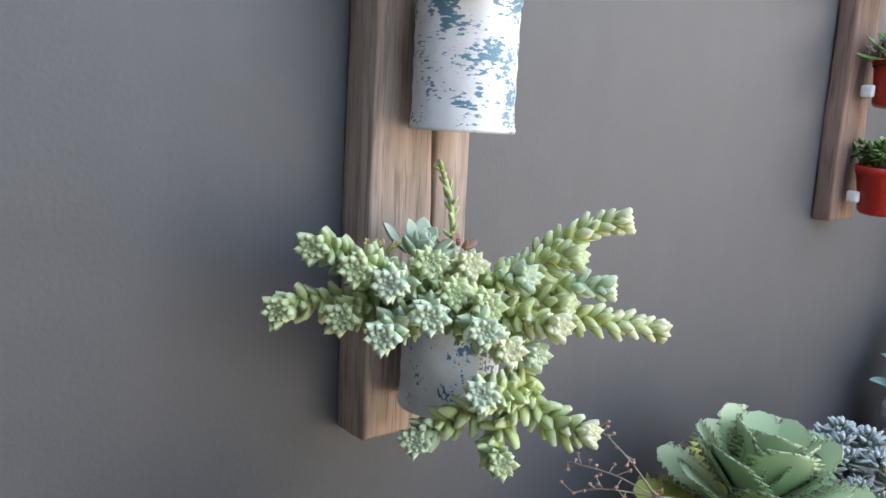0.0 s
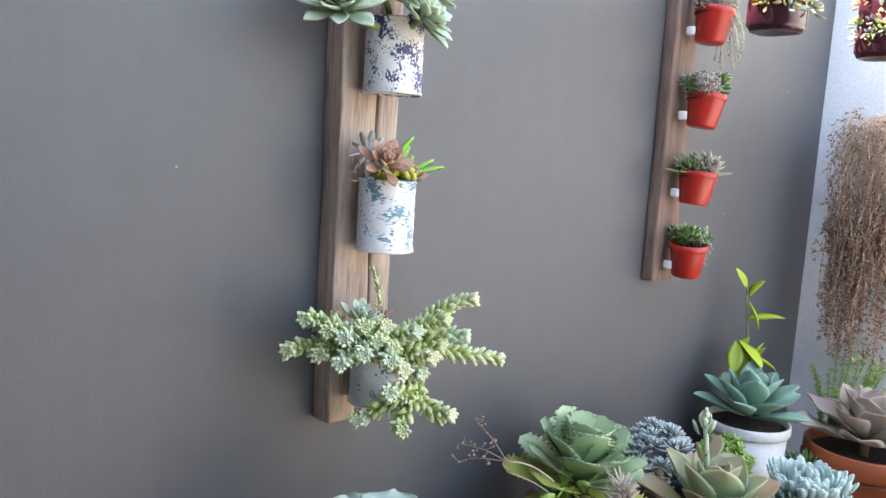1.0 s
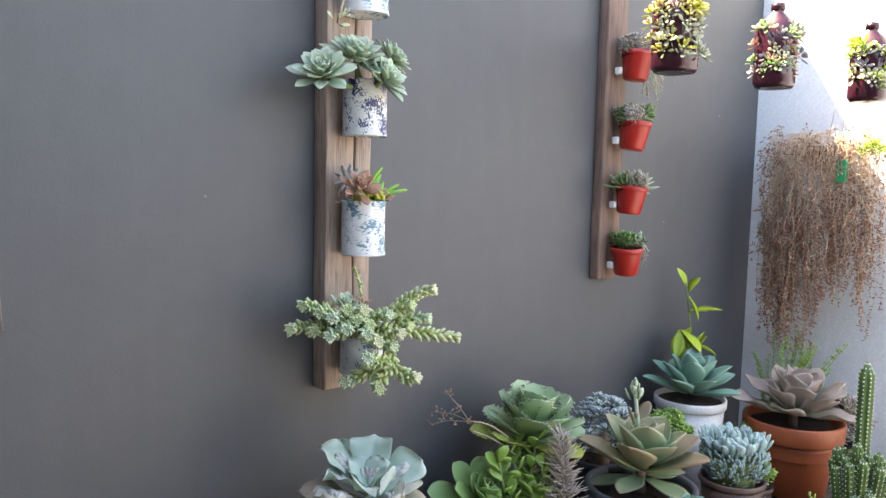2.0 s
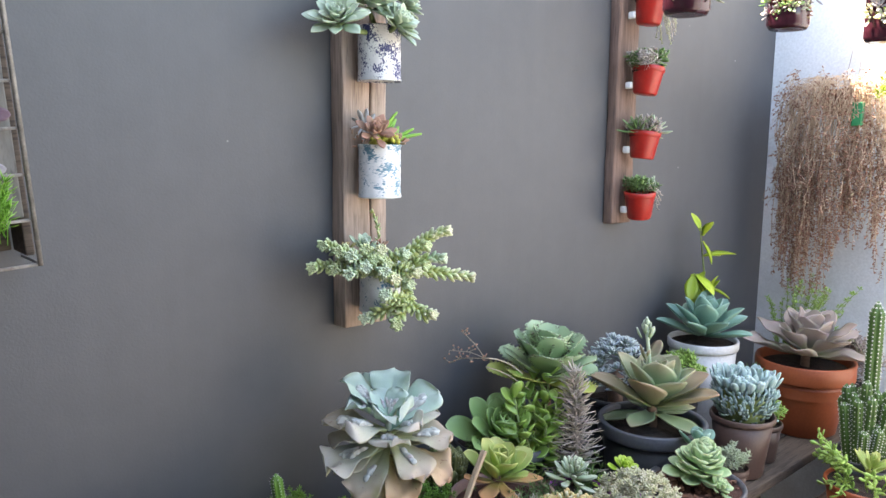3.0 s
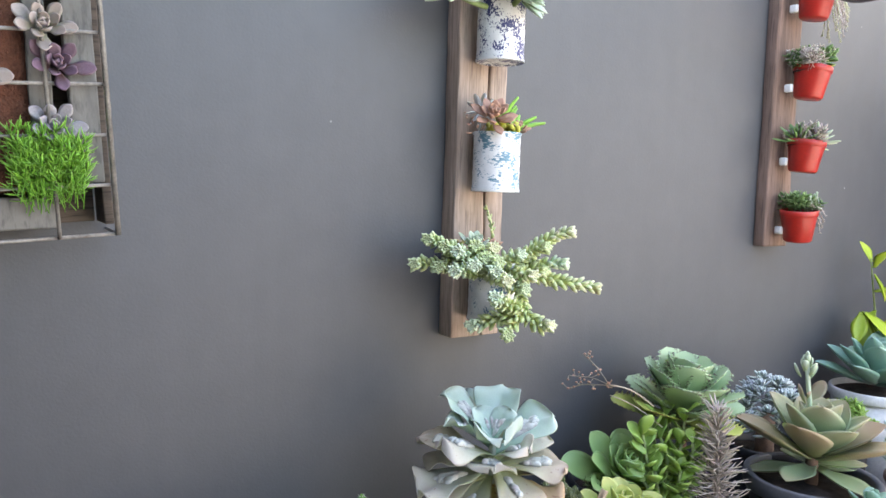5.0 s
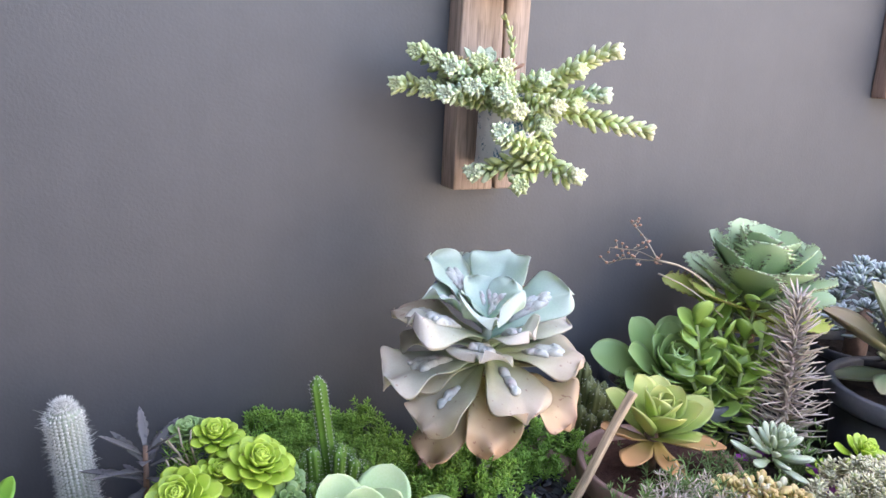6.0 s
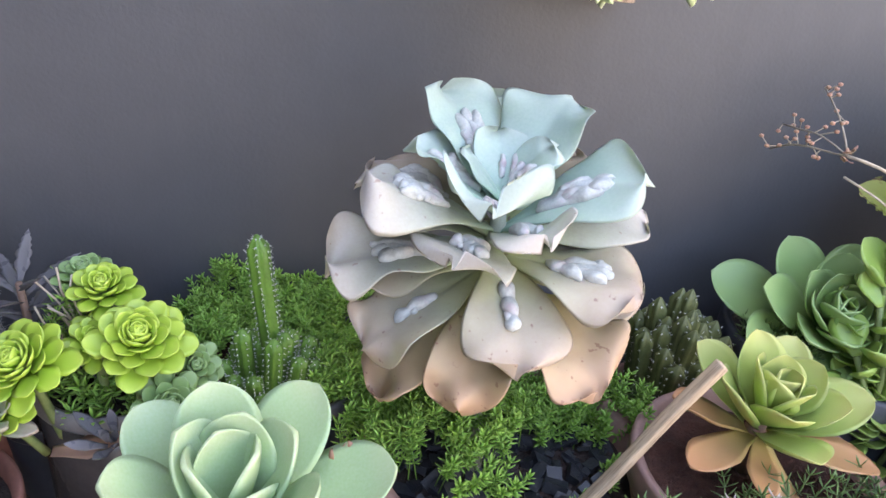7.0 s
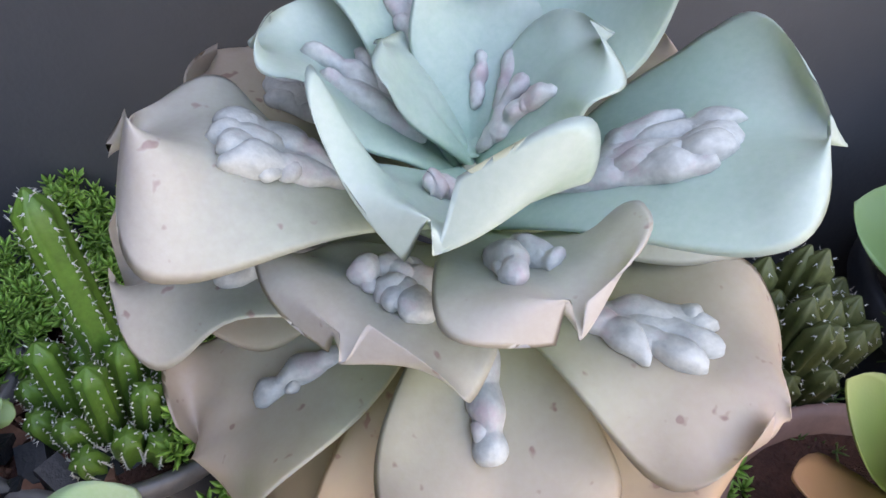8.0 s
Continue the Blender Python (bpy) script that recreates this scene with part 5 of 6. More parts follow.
# ---- potted plants, by the bench ----
def planted(name, x, y, z, label, r, h, mat, group="potted succulents", **kw):
    t = thing(name, x, y, z, label, "potted plant", group)
    pot(t, r, h, mat, **kw)
    return t


# pale mint rosette in front
t = planted("potted_echeveria", -0.228, -0.315, BACK, "large pale mint rosette with pinkish leaf edges", 0.085, 0.15, BLACK_POT)
one(tube([(0, 0, 0.12), (0, 0, 0.2)], 0.012, 8), "stem", STEM, t)
rosette(t, PALE_GREEN, 15, 0.124, 0.074, 0.011, at(-0.002, 0.0, 0.16) @ turn("X", 10), el=(30, 76), h=0.03, each=True, seed=105, p=2.4, q=0.5, base=0.42, wide=0.6, cup=0.5, curl=0.14, shrink=0.42, power=0.9, nu=16, nv=10)
rosette(t, CORAL_LEAF, 8, 0.022, 0.014, 0.004, at(0.062, 0.03, 0.185) @ turn("Y", 30), seed=102, part_name="bud")

# lime rosettes in a smoky clear pot
t = planted("potted_aeonium", -0.35, -0.142, BACK, "cluster of lime green rosettes in a smoky clear plastic pot", 0.078, 0.188, SMOKE_POT, rim=0.016, taper=0.86, rim_mat=SMOKE_RIM, soil_at=0.93)
for k, (x, y, z, R, rx, ry, n) in enumerate(((-0.314, -0.212, 0.880, 0.037, 28, 6, 30), (-0.398, -0.222, 0.862, 0.036, 32, -16, 28), (-0.352, -0.165, 0.898, 0.026, 20, 0, 22), (-0.352, -0.195, 0.868, 0.023, 26, 0, 20), (-0.42, -0.235, 0.828, 0.026, 40, -20, 20), (-0.29, -0.235, 0.838, 0.026, 45, 20, 18), (-0.376, -0.13, 0.89, 0.024, 10, -8, 18), (-0.278, -0.195, 0.846, 0.022, 40, 25, 16))):
    c = local((x, y, z), t)
    one(tube(bend((c[0] * 0.7, c[1] * 0.7, 0.14), c, 0, 5), 0.004, 6), "stem", GREEN_STEM, t)
    R, n = R * 0.92, n + 16
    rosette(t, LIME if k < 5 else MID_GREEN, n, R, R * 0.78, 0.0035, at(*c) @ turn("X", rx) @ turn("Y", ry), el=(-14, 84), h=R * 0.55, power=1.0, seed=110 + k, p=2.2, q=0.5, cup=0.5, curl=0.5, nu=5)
rosette(t, DARK_KAL, 13, 0.042, 0.012, 0.004, at(*local((-0.328, -0.245, 0.80), t)) @ turn("X", 30), el=(-10, 70), h=0.02, seed=120, p=1.6, q=0.8, part_name="dark_rosette")
one(leaf(0.06, 0.034, 0.003, cup=0.6, curl=0.4, wave=0.06), "fallen_leaf", CORAL_LEAF, t, "dry curled orange leaf", m=at(*local((-0.385, -0.235, 0.785), t)) @ turn("Z", 5))
rng = random.Random(123)
g = Geo()
for i in range(9):
    g.add(tube(bend((0.0, -0.005, 0.15), (-0.03 + rng.uniform(-0.03, 0.03), rng.uniform(-0.03, 0.01), rng.uniform(0.24, 0.3)), -0.006, 7, i, 0.008), 0.0011, 4))
g.build("flower_stalk", PALE_STEM, t)
sprigs(t, MOSS, [(-0.03 + rng.uniform(-0.03, 0.03), rng.uniform(-0.02, 0.03), 0.2 + rng.uniform(0, 0.06)) for _ in range(40)], 0.018, 0.012, 0.0016, 124, "fine_foliage", 3, 4)
sprigs(t, MOSS, dome(150, 0.068, 0.165, 0.03, 125), 0.022, 0.011, 0.004, 126, "ground_cover", 3, 4)

# dark mottled kalanchoe behind it
t = planted("potted_kalanchoe", -0.43, -0.10, BACK, "dark mottled narrow-leaved kalanchoe in a black pot", 0.05, 0.11, BLACK_POT)
one(tube([(0, 0, 0.09), (0.004, -0.03, 0.19), (0.004, -0.045, 0.272)], [0.005, 0.004, 0.003], 6), "stem", STEM, t)
rng = random.Random(130)
for i in range(20):
    f = i / 19
    one(leaf(0.092 * (1 - 0.45 * f), 0.0135, 0.002, base=0.5, m=0.45, p=1.6, q=0.8, cup=0.5, curl=-0.45 + 0.3 * f, nu=20, teeth=9), "leaf", DARK_KAL, t, m=at(0.004, -0.03 - 0.015 * f, 0.185 + 0.085 * f) @ spread(i * 137.5, -14 + 58 * f, 0.003, 0))

# hairy white cactus
t = planted("potted_cactus", -0.5, -0.085, BACK, "woolly white column cactus in a russet pot", 0.055, 0.13, RUST_POT)
col = column(t, (0.012, -0.004, 0.11), (-0.009, -0.006, 0.315), 0.0172, 20, CACTUS_GREY, "column", 0.007, 44, 6, 131, depth=0.07, areole=0.0018)
rng = random.Random(132)
g = Geo()
for i in range(420):
    a, e = rng.uniform(0, 6.28), rng.uniform(0.5, 1.57)
    p = np.array((0.0135 * math.cos(a) * math.cos(e), 0.0135 * math.sin(a) * math.cos(e), 0.017 * math.sin(e)))
    g.add(tube([p, p * 1.25 + np.array([rng.uniform(-0.004, 0.004) for _ in range(3)])], [0.0005, 0.0002], 3), at(-0.008, -0.006, 0.298))
for i in range(420):
    a, f = rng.uniform(0, 6.28), rng.random()
    p = np.array((0.012 - 0.021 * f + 0.016 * math.cos(a), -0.004 + 0.016 * math.sin(a), -0.178 + 0.185 * f))
    q = p + np.array((rng.uniform(0.006, 0.016) * math.cos(a), rng.uniform(0.006, 0.016) * math.sin(a), rng.uniform(-0.008, 0.01)))
    g.add(tube([p, q], [0.0003, 0.0001], 3), at(0, 0, 0.298))
g.build("woolly_crown", SPINE, t, "white woolly crown", kind="stuff")

# ground cover with a slim column cactus
t = planted("potted_cactus", -0.222, -0.125, BACK, "slim green column cactus among bright ground cover", 0.098, 0.185, BLACK_POT, rim_mat=SMOKE_RIM, soil=RED_SOIL, soil_at=0.95, rim=0.012)
column(t, (0.014, -0.028, 0.18), (-0.007, -0.026, 0.333), 0.0092, 6, CACTUS_GREEN, "column", 0.0028, 28, 3, 140, areole=0.0007)
rng = random.Random(141)
for i in range(19):
    a = i * 2.4
    q = 0.008 + 0.027 * math.sqrt(i / 19)
    hgt = rng.uniform(0.02, 0.05) + 0.03 * (i < 6)
    column(t, (0.01 + q * math.cos(a), -0.038 + q * math.sin(a), 0.172), (0.01 + 1.35 * q * math.cos(a), -0.04 + 1.35 * q * math.sin(a), 0.178 + hgt), 0.0076, 6, CACTUS_GREEN, "column", 0.0022, 12, 2, 142 + i, areole=0.0006)
spots = []
for k in range(15):
    a, q = k * 2.4, 0.1 * math.sqrt((k + 0.5) / 15)
    cx, cy = 0.012 + q * math.cos(a), 0.03 + 0.9 * q * math.sin(a)
    if not (cy < 0.0 and cx < 0.05):
        spots += dome(58, 0.035, 0.17 + rng.uniform(-0.006, 0.008), 0.026 + 0.014 * math.sin(k * 3.3) + 0.008 * (cy > 0.04), 143 + k, cx, cy)
sprigs(t, MOSS, spots, 0.017, 0.0074, 0.003, 144, lean=40, whorls=4)
sprigs(t, MOSS, [(rng.uniform(0.05, 0.1), rng.uniform(-0.075, 0.0), 0.185 + rng.uniform(0, 0.02)) for _ in range(70)], 0.02, 0.0078, 0.003, 145, "trailing_cover", lean=40, whorls=4)
chips(t, BARK, 0.05, 0.178, 60, 0.008, "bark", 146, -0.015, -0.06)
chips(t, CHARCOAL, 0.05, 0.179, 16, 0.014, "charcoal", 147, -0.01, -0.06)

# bluish rosettes with pink edges
t = planted("potted_echeveria", -0.485, -0.285, BACK, "crowded grey-green rosettes with pink tips in a russet pot", 0.09, 0.15, RUST_POT)
for k, (x, y, z, R, rx, ry) in enumerate(((-0.49, -0.27, 0.855, 0.06, 20, -10), (-0.51, -0.335, 0.835, 0.056, 35, -10), (-0.437, -0.325, 0.838, 0.048, 35, 20), (-0.56, -0.29, 0.84, 0.05, 20, -30), (-0.455, -0.375, 0.81, 0.04, 45, 10), (-0.43, -0.25, 0.83, 0.04, 10, 30))):
    c = local((x, y, z), t)
    one(tube(bend((c[0] * 0.5, c[1] * 0.5, 0.13), c, 0, 5), 0.005, 6), "stem", STEM, t)
    rosette(t, SAGE, 19, R * 0.86, R * 0.5, 0.007, at(*c) @ turn("X", rx) @ turn("Y", ry), el=(8, 80), h=R * 0.45, each=True, outer=BLUSHED, n_outer=3, seed=150 + k, p=1.8, q=0.6, cup=0.7, curl=0.5, nu=8)

# fleshy bright leaves at the end of the row
t = planted("potted_plant", -0.6, -0.14, BACK, "broad bright green fleshy leaves in a black pot", 0.06, 0.13, BLACK_POT)
rosette(t, BEAN_LEAF, 9, 0.1, 0.034, 0.006, at(0, 0, 0.15), el=(5, 75), h=0.08, each=True, seed=160)

# dark clustered cactus
t = planted("potted_cactus", 0.192, -0.125, BACK, "cluster of knobbly olive green cactus columns in a clay pot", 0.062, 0.15, PINK_CLAY)
rng = random.Random(170)
for i in range(30):
    a, q = i * 2.4, 0.042 * math.sqrt(i / 30)
    hgt = 0.105 - 0.9 * q + rng.uniform(-0.02, 0.012)
    column(t, (0.7 * q * math.cos(a), 0.7 * q * math.sin(a), 0.13), (1.2 * q * math.cos(a), 1.2 * q * math.sin(a) - 0.004, 0.175 + hgt), 0.0082, 5, CACTUS_OLIVE, "column", 0.0026, 10, 3, 171 + i, depth=0.25, areole=0.0006)
sprigs(t, SEDUM_DARK, dome(60, 0.05, 0.14, 0.01, 172, 0.0, -0.03), 0.03, 0.009, 0.002, 173, "fine_growth")

# yellow-green rosette with withered orange leaves
t = planted("potted_aeonium", 0.212, -0.285, BACK, "yellow-green rosette with withered orange lower leaves in a clay pot", 0.112, 0.2, PINK_CLAY, rim=0.026, soil=RED_SOIL, soil_at=0.9)
one(tube([(0, 0.02, 0.17), (-0.004, 0.02, 0.235)], 0.009, 8), "stem", STEM, t)
rosette(t, OLIVE_ROS, 16, 0.088, 0.06, 0.004, at(-0.006, 0.018, 0.23) @ turn("X", 14), el=(30, 78), h=0.025, each=True, seed=180, p=2.0, q=0.55, base=0.4, wide=0.58, cup=0.65, curl=0.12, nu=12, nv=8, shrink=0.45, power=0.85)
for az, el, L, W in ((-20, -12, 0.1, 0.046), (-150, -4, 0.085, 0.042), (170, 14, 0.075, 0.04), (-75, -42, 0.085, 0.026), (-105, -20, 0.06, 0.03), (60, -5, 0.08, 0.04)):
    one(leaf(L, W, 0.005, cup=0.5, curl=0.2, wave=0.05, nu=9, nv=6), "leaf", ORANGE_OLD, t, "withered orange leaf", m=at(-0.006, 0.016, 0.228) @ spread(az, el, 0.008, 0))
rng = random.Random(181)
sprigs(t, SEDUM_DARK, [(rng.uniform(-0.05, 0.1), rng.uniform(-0.1, -0.03), 0.182) for _ in range(46)], 0.035, 0.011, 0.002, 182, "fine_growth")

# dark pot with green rosette against the wall
t = planted("potted_aeonium", 0.372, -0.125, BACK, "broad fresh green rosette in a charcoal pot", 0.118, 0.235, BLACK_POT, rim=0.02, rim_mat=BLACK_RIM)
rosette(t, MID_GREEN, 28, 0.11, 0.07, 0.005, at(-0.035, -0.01, 0.236) @ turn("X", 32) @ turn("Y", -8), el=(4, 80), h=0.055, each=True, seed=190, p=2.2, q=0.52, wide=0.6, cup=0.6, curl=0.1, nu=12, nv=8, power=0.8)
sprigs(t, SEDUM_DARK, dome(50, 0.03, 0.215, 0.01, 191, -0.085, -0.03), 0.03, 0.011, 0.0022, 192, "fine_growth")

# jade plant with dry flower stalks
t = planted("jade_plant", 0.382, -0.218, BACK, "bushy jade plant with glossy round leaves and dry flower stalks", 0.07, 0.14, BROWN_POT)
rng = random.Random(200)
g = Geo()
for i in range(22):
    a = rng.uniform(0, 6.28)
    q = 0.075 * math.sqrt(rng.random())
    end = (q * math.cos(a) + 0.01, 0.8 * q * math.sin(a), rng.uniform(0.19, 0.40))
    pts = bend((0.2 * end[0], 0.2 * end[1], 0.12), end, 0.0, 7, i, 0.012)
    one(tube(pts, 0.003, 6), "stem", GREEN_STEM, t)
    for k in range(11):
        p, w = along(pts, 0.35 + 0.65 * k / 10)
        s = rng.uniform(0.7, 1.2)
        g.add(leaf(0.040 * s, 0.032 * s, 0.004, base=0.25, m=0.58, p=2.2, q=0.5, cup=0.5, curl=0.35, nu=6, nv=4), frame_on(p, w, k * 90 + rng.uniform(-15, 15), 2 + 34 * k / 10))
g.build("foliage", JADE, t, kind="stuff")
g, gb = Geo(), Geo()
root, fork = (-0.015, 0.03, 0.40), local((0.290, -0.145, 1.060), t)
ends = [local(p, t) for p in ((0.322, -0.035, 1.094), (0.300, -0.02, 1.048), (0.275, -0.05, 1.03))]
g.add(tube(bend(root, fork, -0.01, 7), [0.0016] * 7, 5))
g.add(tube(bend((0.0, 0.02, 0.36), (fork[0] + 0.004, fork[1], fork[2] - 0.02), -0.008, 7), 0.0012, 5))
for i, e in enumerate(ends):
    pts = bend(fork, e, -0.006, 7, i, 0.003)
    g.add(tube(pts, 0.0009, 5))
    for k in range(9):
        p, w = along(pts, 0.35 + 0.65 * k / 8)
        q = p + np.array([rng.uniform(-0.012, 0.012) for _ in range(3)])
        g.add(tube([p, q], 0.0006, 4))
        gb.add(bead(0.0028, 0.0022, 0.0022, 6, 4), at(*q))
for k in range(14):
    gb.add(leaf(0.007, 0.004, 0.001, nu=2, nv=2), at(*(np.array(fork) + np.array([rng.uniform(-0.006, 0.006) for _ in range(3)]))) @ spread(rng.uniform(0, 360), rng.uniform(-40, 80)))
g.build("flower_stalk", PALE_STEM, t)
gb.build("dry_bud", CORAL_LEAF, t, kind="stuff")

# toothed rosette on a trunk
t = planted("potted_kalanchoe", 0.492, -0.15, BACK, "tall toothed grey-green kalanchoe with dark speckled leaf edges", 0.085, 0.19, BLACK_POT)
one(tube([(0, 0, 0.17), (0.004, 0, 0.3), (0.0, 0.0, 0.4)], [0.012, 0.011, 0.009], 8), "trunk", STEM, t)
rosette(t, TOOTHED, 26, 0.14, 0.092, 0.004, at(-0.01, 0, 0.345) @ turn("X", 10), el=(2, 70), h=0.04, each=True, outer=TOOTHED_YELLOW, n_outer=5, seed=210, p=2.6, q=0.5, base=0.32, wide=0.64, cup=0.32, curl=0.04, nu=30, nv=8, teeth=12, shrink=0.22, power=0.8)
rosette(t, TOOTHED, 9, 0.1, 0.07, 0.005, at(0, 0, 0.30), el=(-10, 30), h=0.04, each=True, outer=TOOTHED_YELLOW, n_outer=3, seed=211, nu=24, nv=6, teeth=10)

# dry grey-brown bottlebrush stalk
t = planted("potted_kalanchoe", 0.435, -0.285, BACK, "dry grey-brown bottlebrush stalk of narrow leaves in a clay pot", 0.065, 0.15, RUST_POT)
pts = [(0.0, 0, 0.13), (0.006, 0, 0.25), (0.0, 0.0, 0.33), (-0.004, 0.004, 0.41)]
g = Geo()
g.add(tube(pts, [0.005, 0.005, 0.004, 0.002], 6))
rng = random.Random(220)
for i in range(330):
    s = 0.15 + 0.85 * i / 329
    p, w = along(pts, s)
    g.add(leaf(0.078 * (1.05 - 0.62 * s) * rng.uniform(0.65, 1.15), 0.0042, 0.0026, base=0.8, m=0.5, p=2, q=0.6, cup=0.4, curl=rng.uniform(-0.2, 0.4), nu=4, nv=2), frame_on(p, w, i * 137.5, 2 + 40 * s + rng.uniform(-18, 18)))
g.build("bottlebrush", FUZZ, t)
sprigs(t, SEDUM_DARK, dome(46, 0.05, 0.14, 0.02, 221, 0.0, -0.02), 0.05, 0.016, 0.004, 222, "fine_growth")

# small grey-green rosette in a purple pot
t = planted("potted_echeveria", 0.366, -0.352, BACK, "grey-green finger-leaved rosette in a purple plastic pot", 0.07, 0.185, PURPLE_POT, soil_at=0.93)
rosette(t, SILVER_GREEN, 34, 0.05, 0.016, 0.008, at(-0.012, 0.012, 0.205) @ turn("X", 18), el=(-5, 84), h=0.05, seed=230, p=2.2, q=0.55, cup=0.3, curl=0.3, base=0.55)
sprigs(t, SEDUM_DARK, dome(34, 0.05, 0.175, 0.0, 231), 0.02, 0.009, 0.002, 232, "fine_growth")

# amber and cream sedums at the front edge
t = planted("potted_sedum", 0.235, -0.425, BACK, "amber and cream sedum mat spilling over a clay pot", 0.085, 0.185, PINK_CLAY, soil_at=0.95)
rng = random.Random(240)
for k in range(26):
    x, y, z = dome(1, 0.062, 0.195, 0.03, 241 + k, 0.012, 0.0)[0]
    R = rng.uniform(0.014, 0.022)
    rosette(t, AMBER_LEAF if k % 3 else CREAM_LEAF, 14, R, R * 0.6, 0.004, at(x, y, z) @ turn("X", rng.uniform(0, 40)) @ turn("Y", rng.uniform(-25, 25)), el=(0, 82), h=R * 0.6, seed=270 + k, nu=4, nv=2)
sprigs(t, FUZZ, [(rng.uniform(-0.16, -0.03), rng.uniform(-0.05, 0.05), 0.2 + rng.uniform(-0.02, 0.015)) for _ in range(80)], 0.035, 0.01, 0.002, 300, "dry_growth")
sprigs(t, SEDUM_DARK, [(rng.uniform(-0.17, -0.02), rng.uniform(-0.05, 0.07), 0.2 + rng.uniform(-0.02, 0.015)) for _ in range(46)], 0.035, 0.012, 0.0022, 301, "fine_growth")
t = planted("potted_sedum", 0.405, -0.47, BACK, "cream-white sedum cushion over a purple pot", 0.08, 0.175, PURPLE_POT, soil_at=0.95)
sprigs(t, CREAM_LEAF, dome(190, 0.085, 0.185, 0.045, 310), 0.02, 0.009, 0.0045, 311, "sedum_cushion", 4, 5, T=0.003)
t = planted("potted_sedum", 0.09, -0.43, BACK, "sparse dry sedum sprigs in a low russet pot", 0.075, 0.15, RUST_POT, soil_at=0.95)
rng = random.Random(312)
sprigs(t, FUZZ, dome(70, 0.075, 0.155, 0.02, 313), 0.035, 0.011, 0.002, 314, "dry_growth")
sprigs(t, SEDUM_DARK, dome(40, 0.075, 0.155, 0.02, 315), 0.035, 0.013, 0.0024, 316, "fine_growth")

# small lime rosettes
t = planted("potted_aeonium", 0.47, -0.385, BACK, "small bright lime rosettes in a black pot", 0.055, 0.15, BLACK_POT)
for k, (x, y, z, R) in enumerate(((-0.012, -0.016, 0.185, 0.031), (0.022, 0.01, 0.2, 0.034), (-0.03, 0.02, 0.175, 0.022))):
    rosette(t, LIME, 24, R, R * 0.62, 0.004, at(x, y, z) @ turn("X", 25), el=(-8, 84), h=R * 0.6, seed=320 + k, p=1.9, q=0.55, cup=0.5, curl=0.4, nu=5)
    one(tube([(x * 0.6, y * 0.6, 0.13), (x, y, z)], 0.004, 6), "stem", GREEN_STEM, t)

# large olive rosette in a charcoal pot
t = planted("potted_graptoveria", 0.685, -0.32, BACK, "large olive and bronze rosette in a broad charcoal pot", 0.128, 0.255, BLACK_POT, rim=0.028, lip=0.012, rim_mat=BLACK_RIM, soil_at=0.93)
one(tube([(0, 0, 0.22), (-0.004, 0, 0.285), (0.0, 0, 0.33)], [0.014, 0.012, 0.01], 8), "stem", STEM, t)
rosette(t, GHOST, 20, 0.155, 0.108, 0.007, at(0.0, 0.0, 0.285) @ turn("X", 6) @ turn("Y", 2), el=(14, 80), h=0.03, each=True, outer=GHOST_BLUSH, n_outer=6, seed=331, p=1.6, q=0.7, base=0.36, wide=0.58, cup=0.65, curl=0.12, nu=16, nv=10, shrink=0.42, power=0.85)
rosette(t, GHOST, 6, 0.125, 0.07, 0.006, at(0.0, 0.0, 0.268), el=(-16, -4), h=0.01, each=True, seed=337, p=1.6, q=0.7, base=0.36, wide=0.58, cup=0.5, curl=0.1, nu=12, nv=8, shrink=0.1)
g = Geo()
g.add(tube(bend((0.0, 0.01, 0.36), (0.004, 0.03, 0.47), 0, 6), 0.005, 6))
rosette(t, SILVER_GREEN, 11, 0.034, 0.02, 0.006, at(0.004, 0.03, 0.44), el=(50, 86), h=0.05, seed=332, into=g)
g.build("flower_shoot", SILVER_GREEN, t)
rosette(t, GHOST_BLUSH, 3, 0.06, 0.034, 0.006, at(0.0, 0.02, 0.385), el=(45, 75), h=0.02, seed=333, each=True)

# round sea-green rosette in a black pot, front
t = planted("potted_echeveria", 0.592, -0.492, BACK, "tight sea-green rosette with offsets in a shallow charcoal pot", 0.105, 0.185, BLACK_POT, rim=0.014, rim_mat=BLACK_RIM, soil=RED_SOIL, soil_at=0.95)
rosette(t, PALE_GREEN, 60, 0.066, 0.05, 0.006, at(0.005, 0.0, 0.2) @ turn("X", 12), el=(-18, 82), h=0.075, power=1.0, each=True, seed=340, p=2.4, q=0.5, cup=0.6, curl=0.6, nu=6)
rosette(t, PALE_GREEN, 20, 0.03, 0.02, 0.004, at(-0.01, -0.055, 0.19) @ turn("X", 35), el=(-5, 82), h=0.02, seed=341, p=1.9, q=0.55, cup=0.6, nu=5, part_name="offset")
rosette(t, TEAL, 7, 0.056, 0.04, 0.006, at(0.055, 0.03, 0.235), el=(30, 80), h=0.03, seed=342, part_name="offset")
chips(t, BARK, 0.09, 0.178, 110, 0.008, "bark", 343)

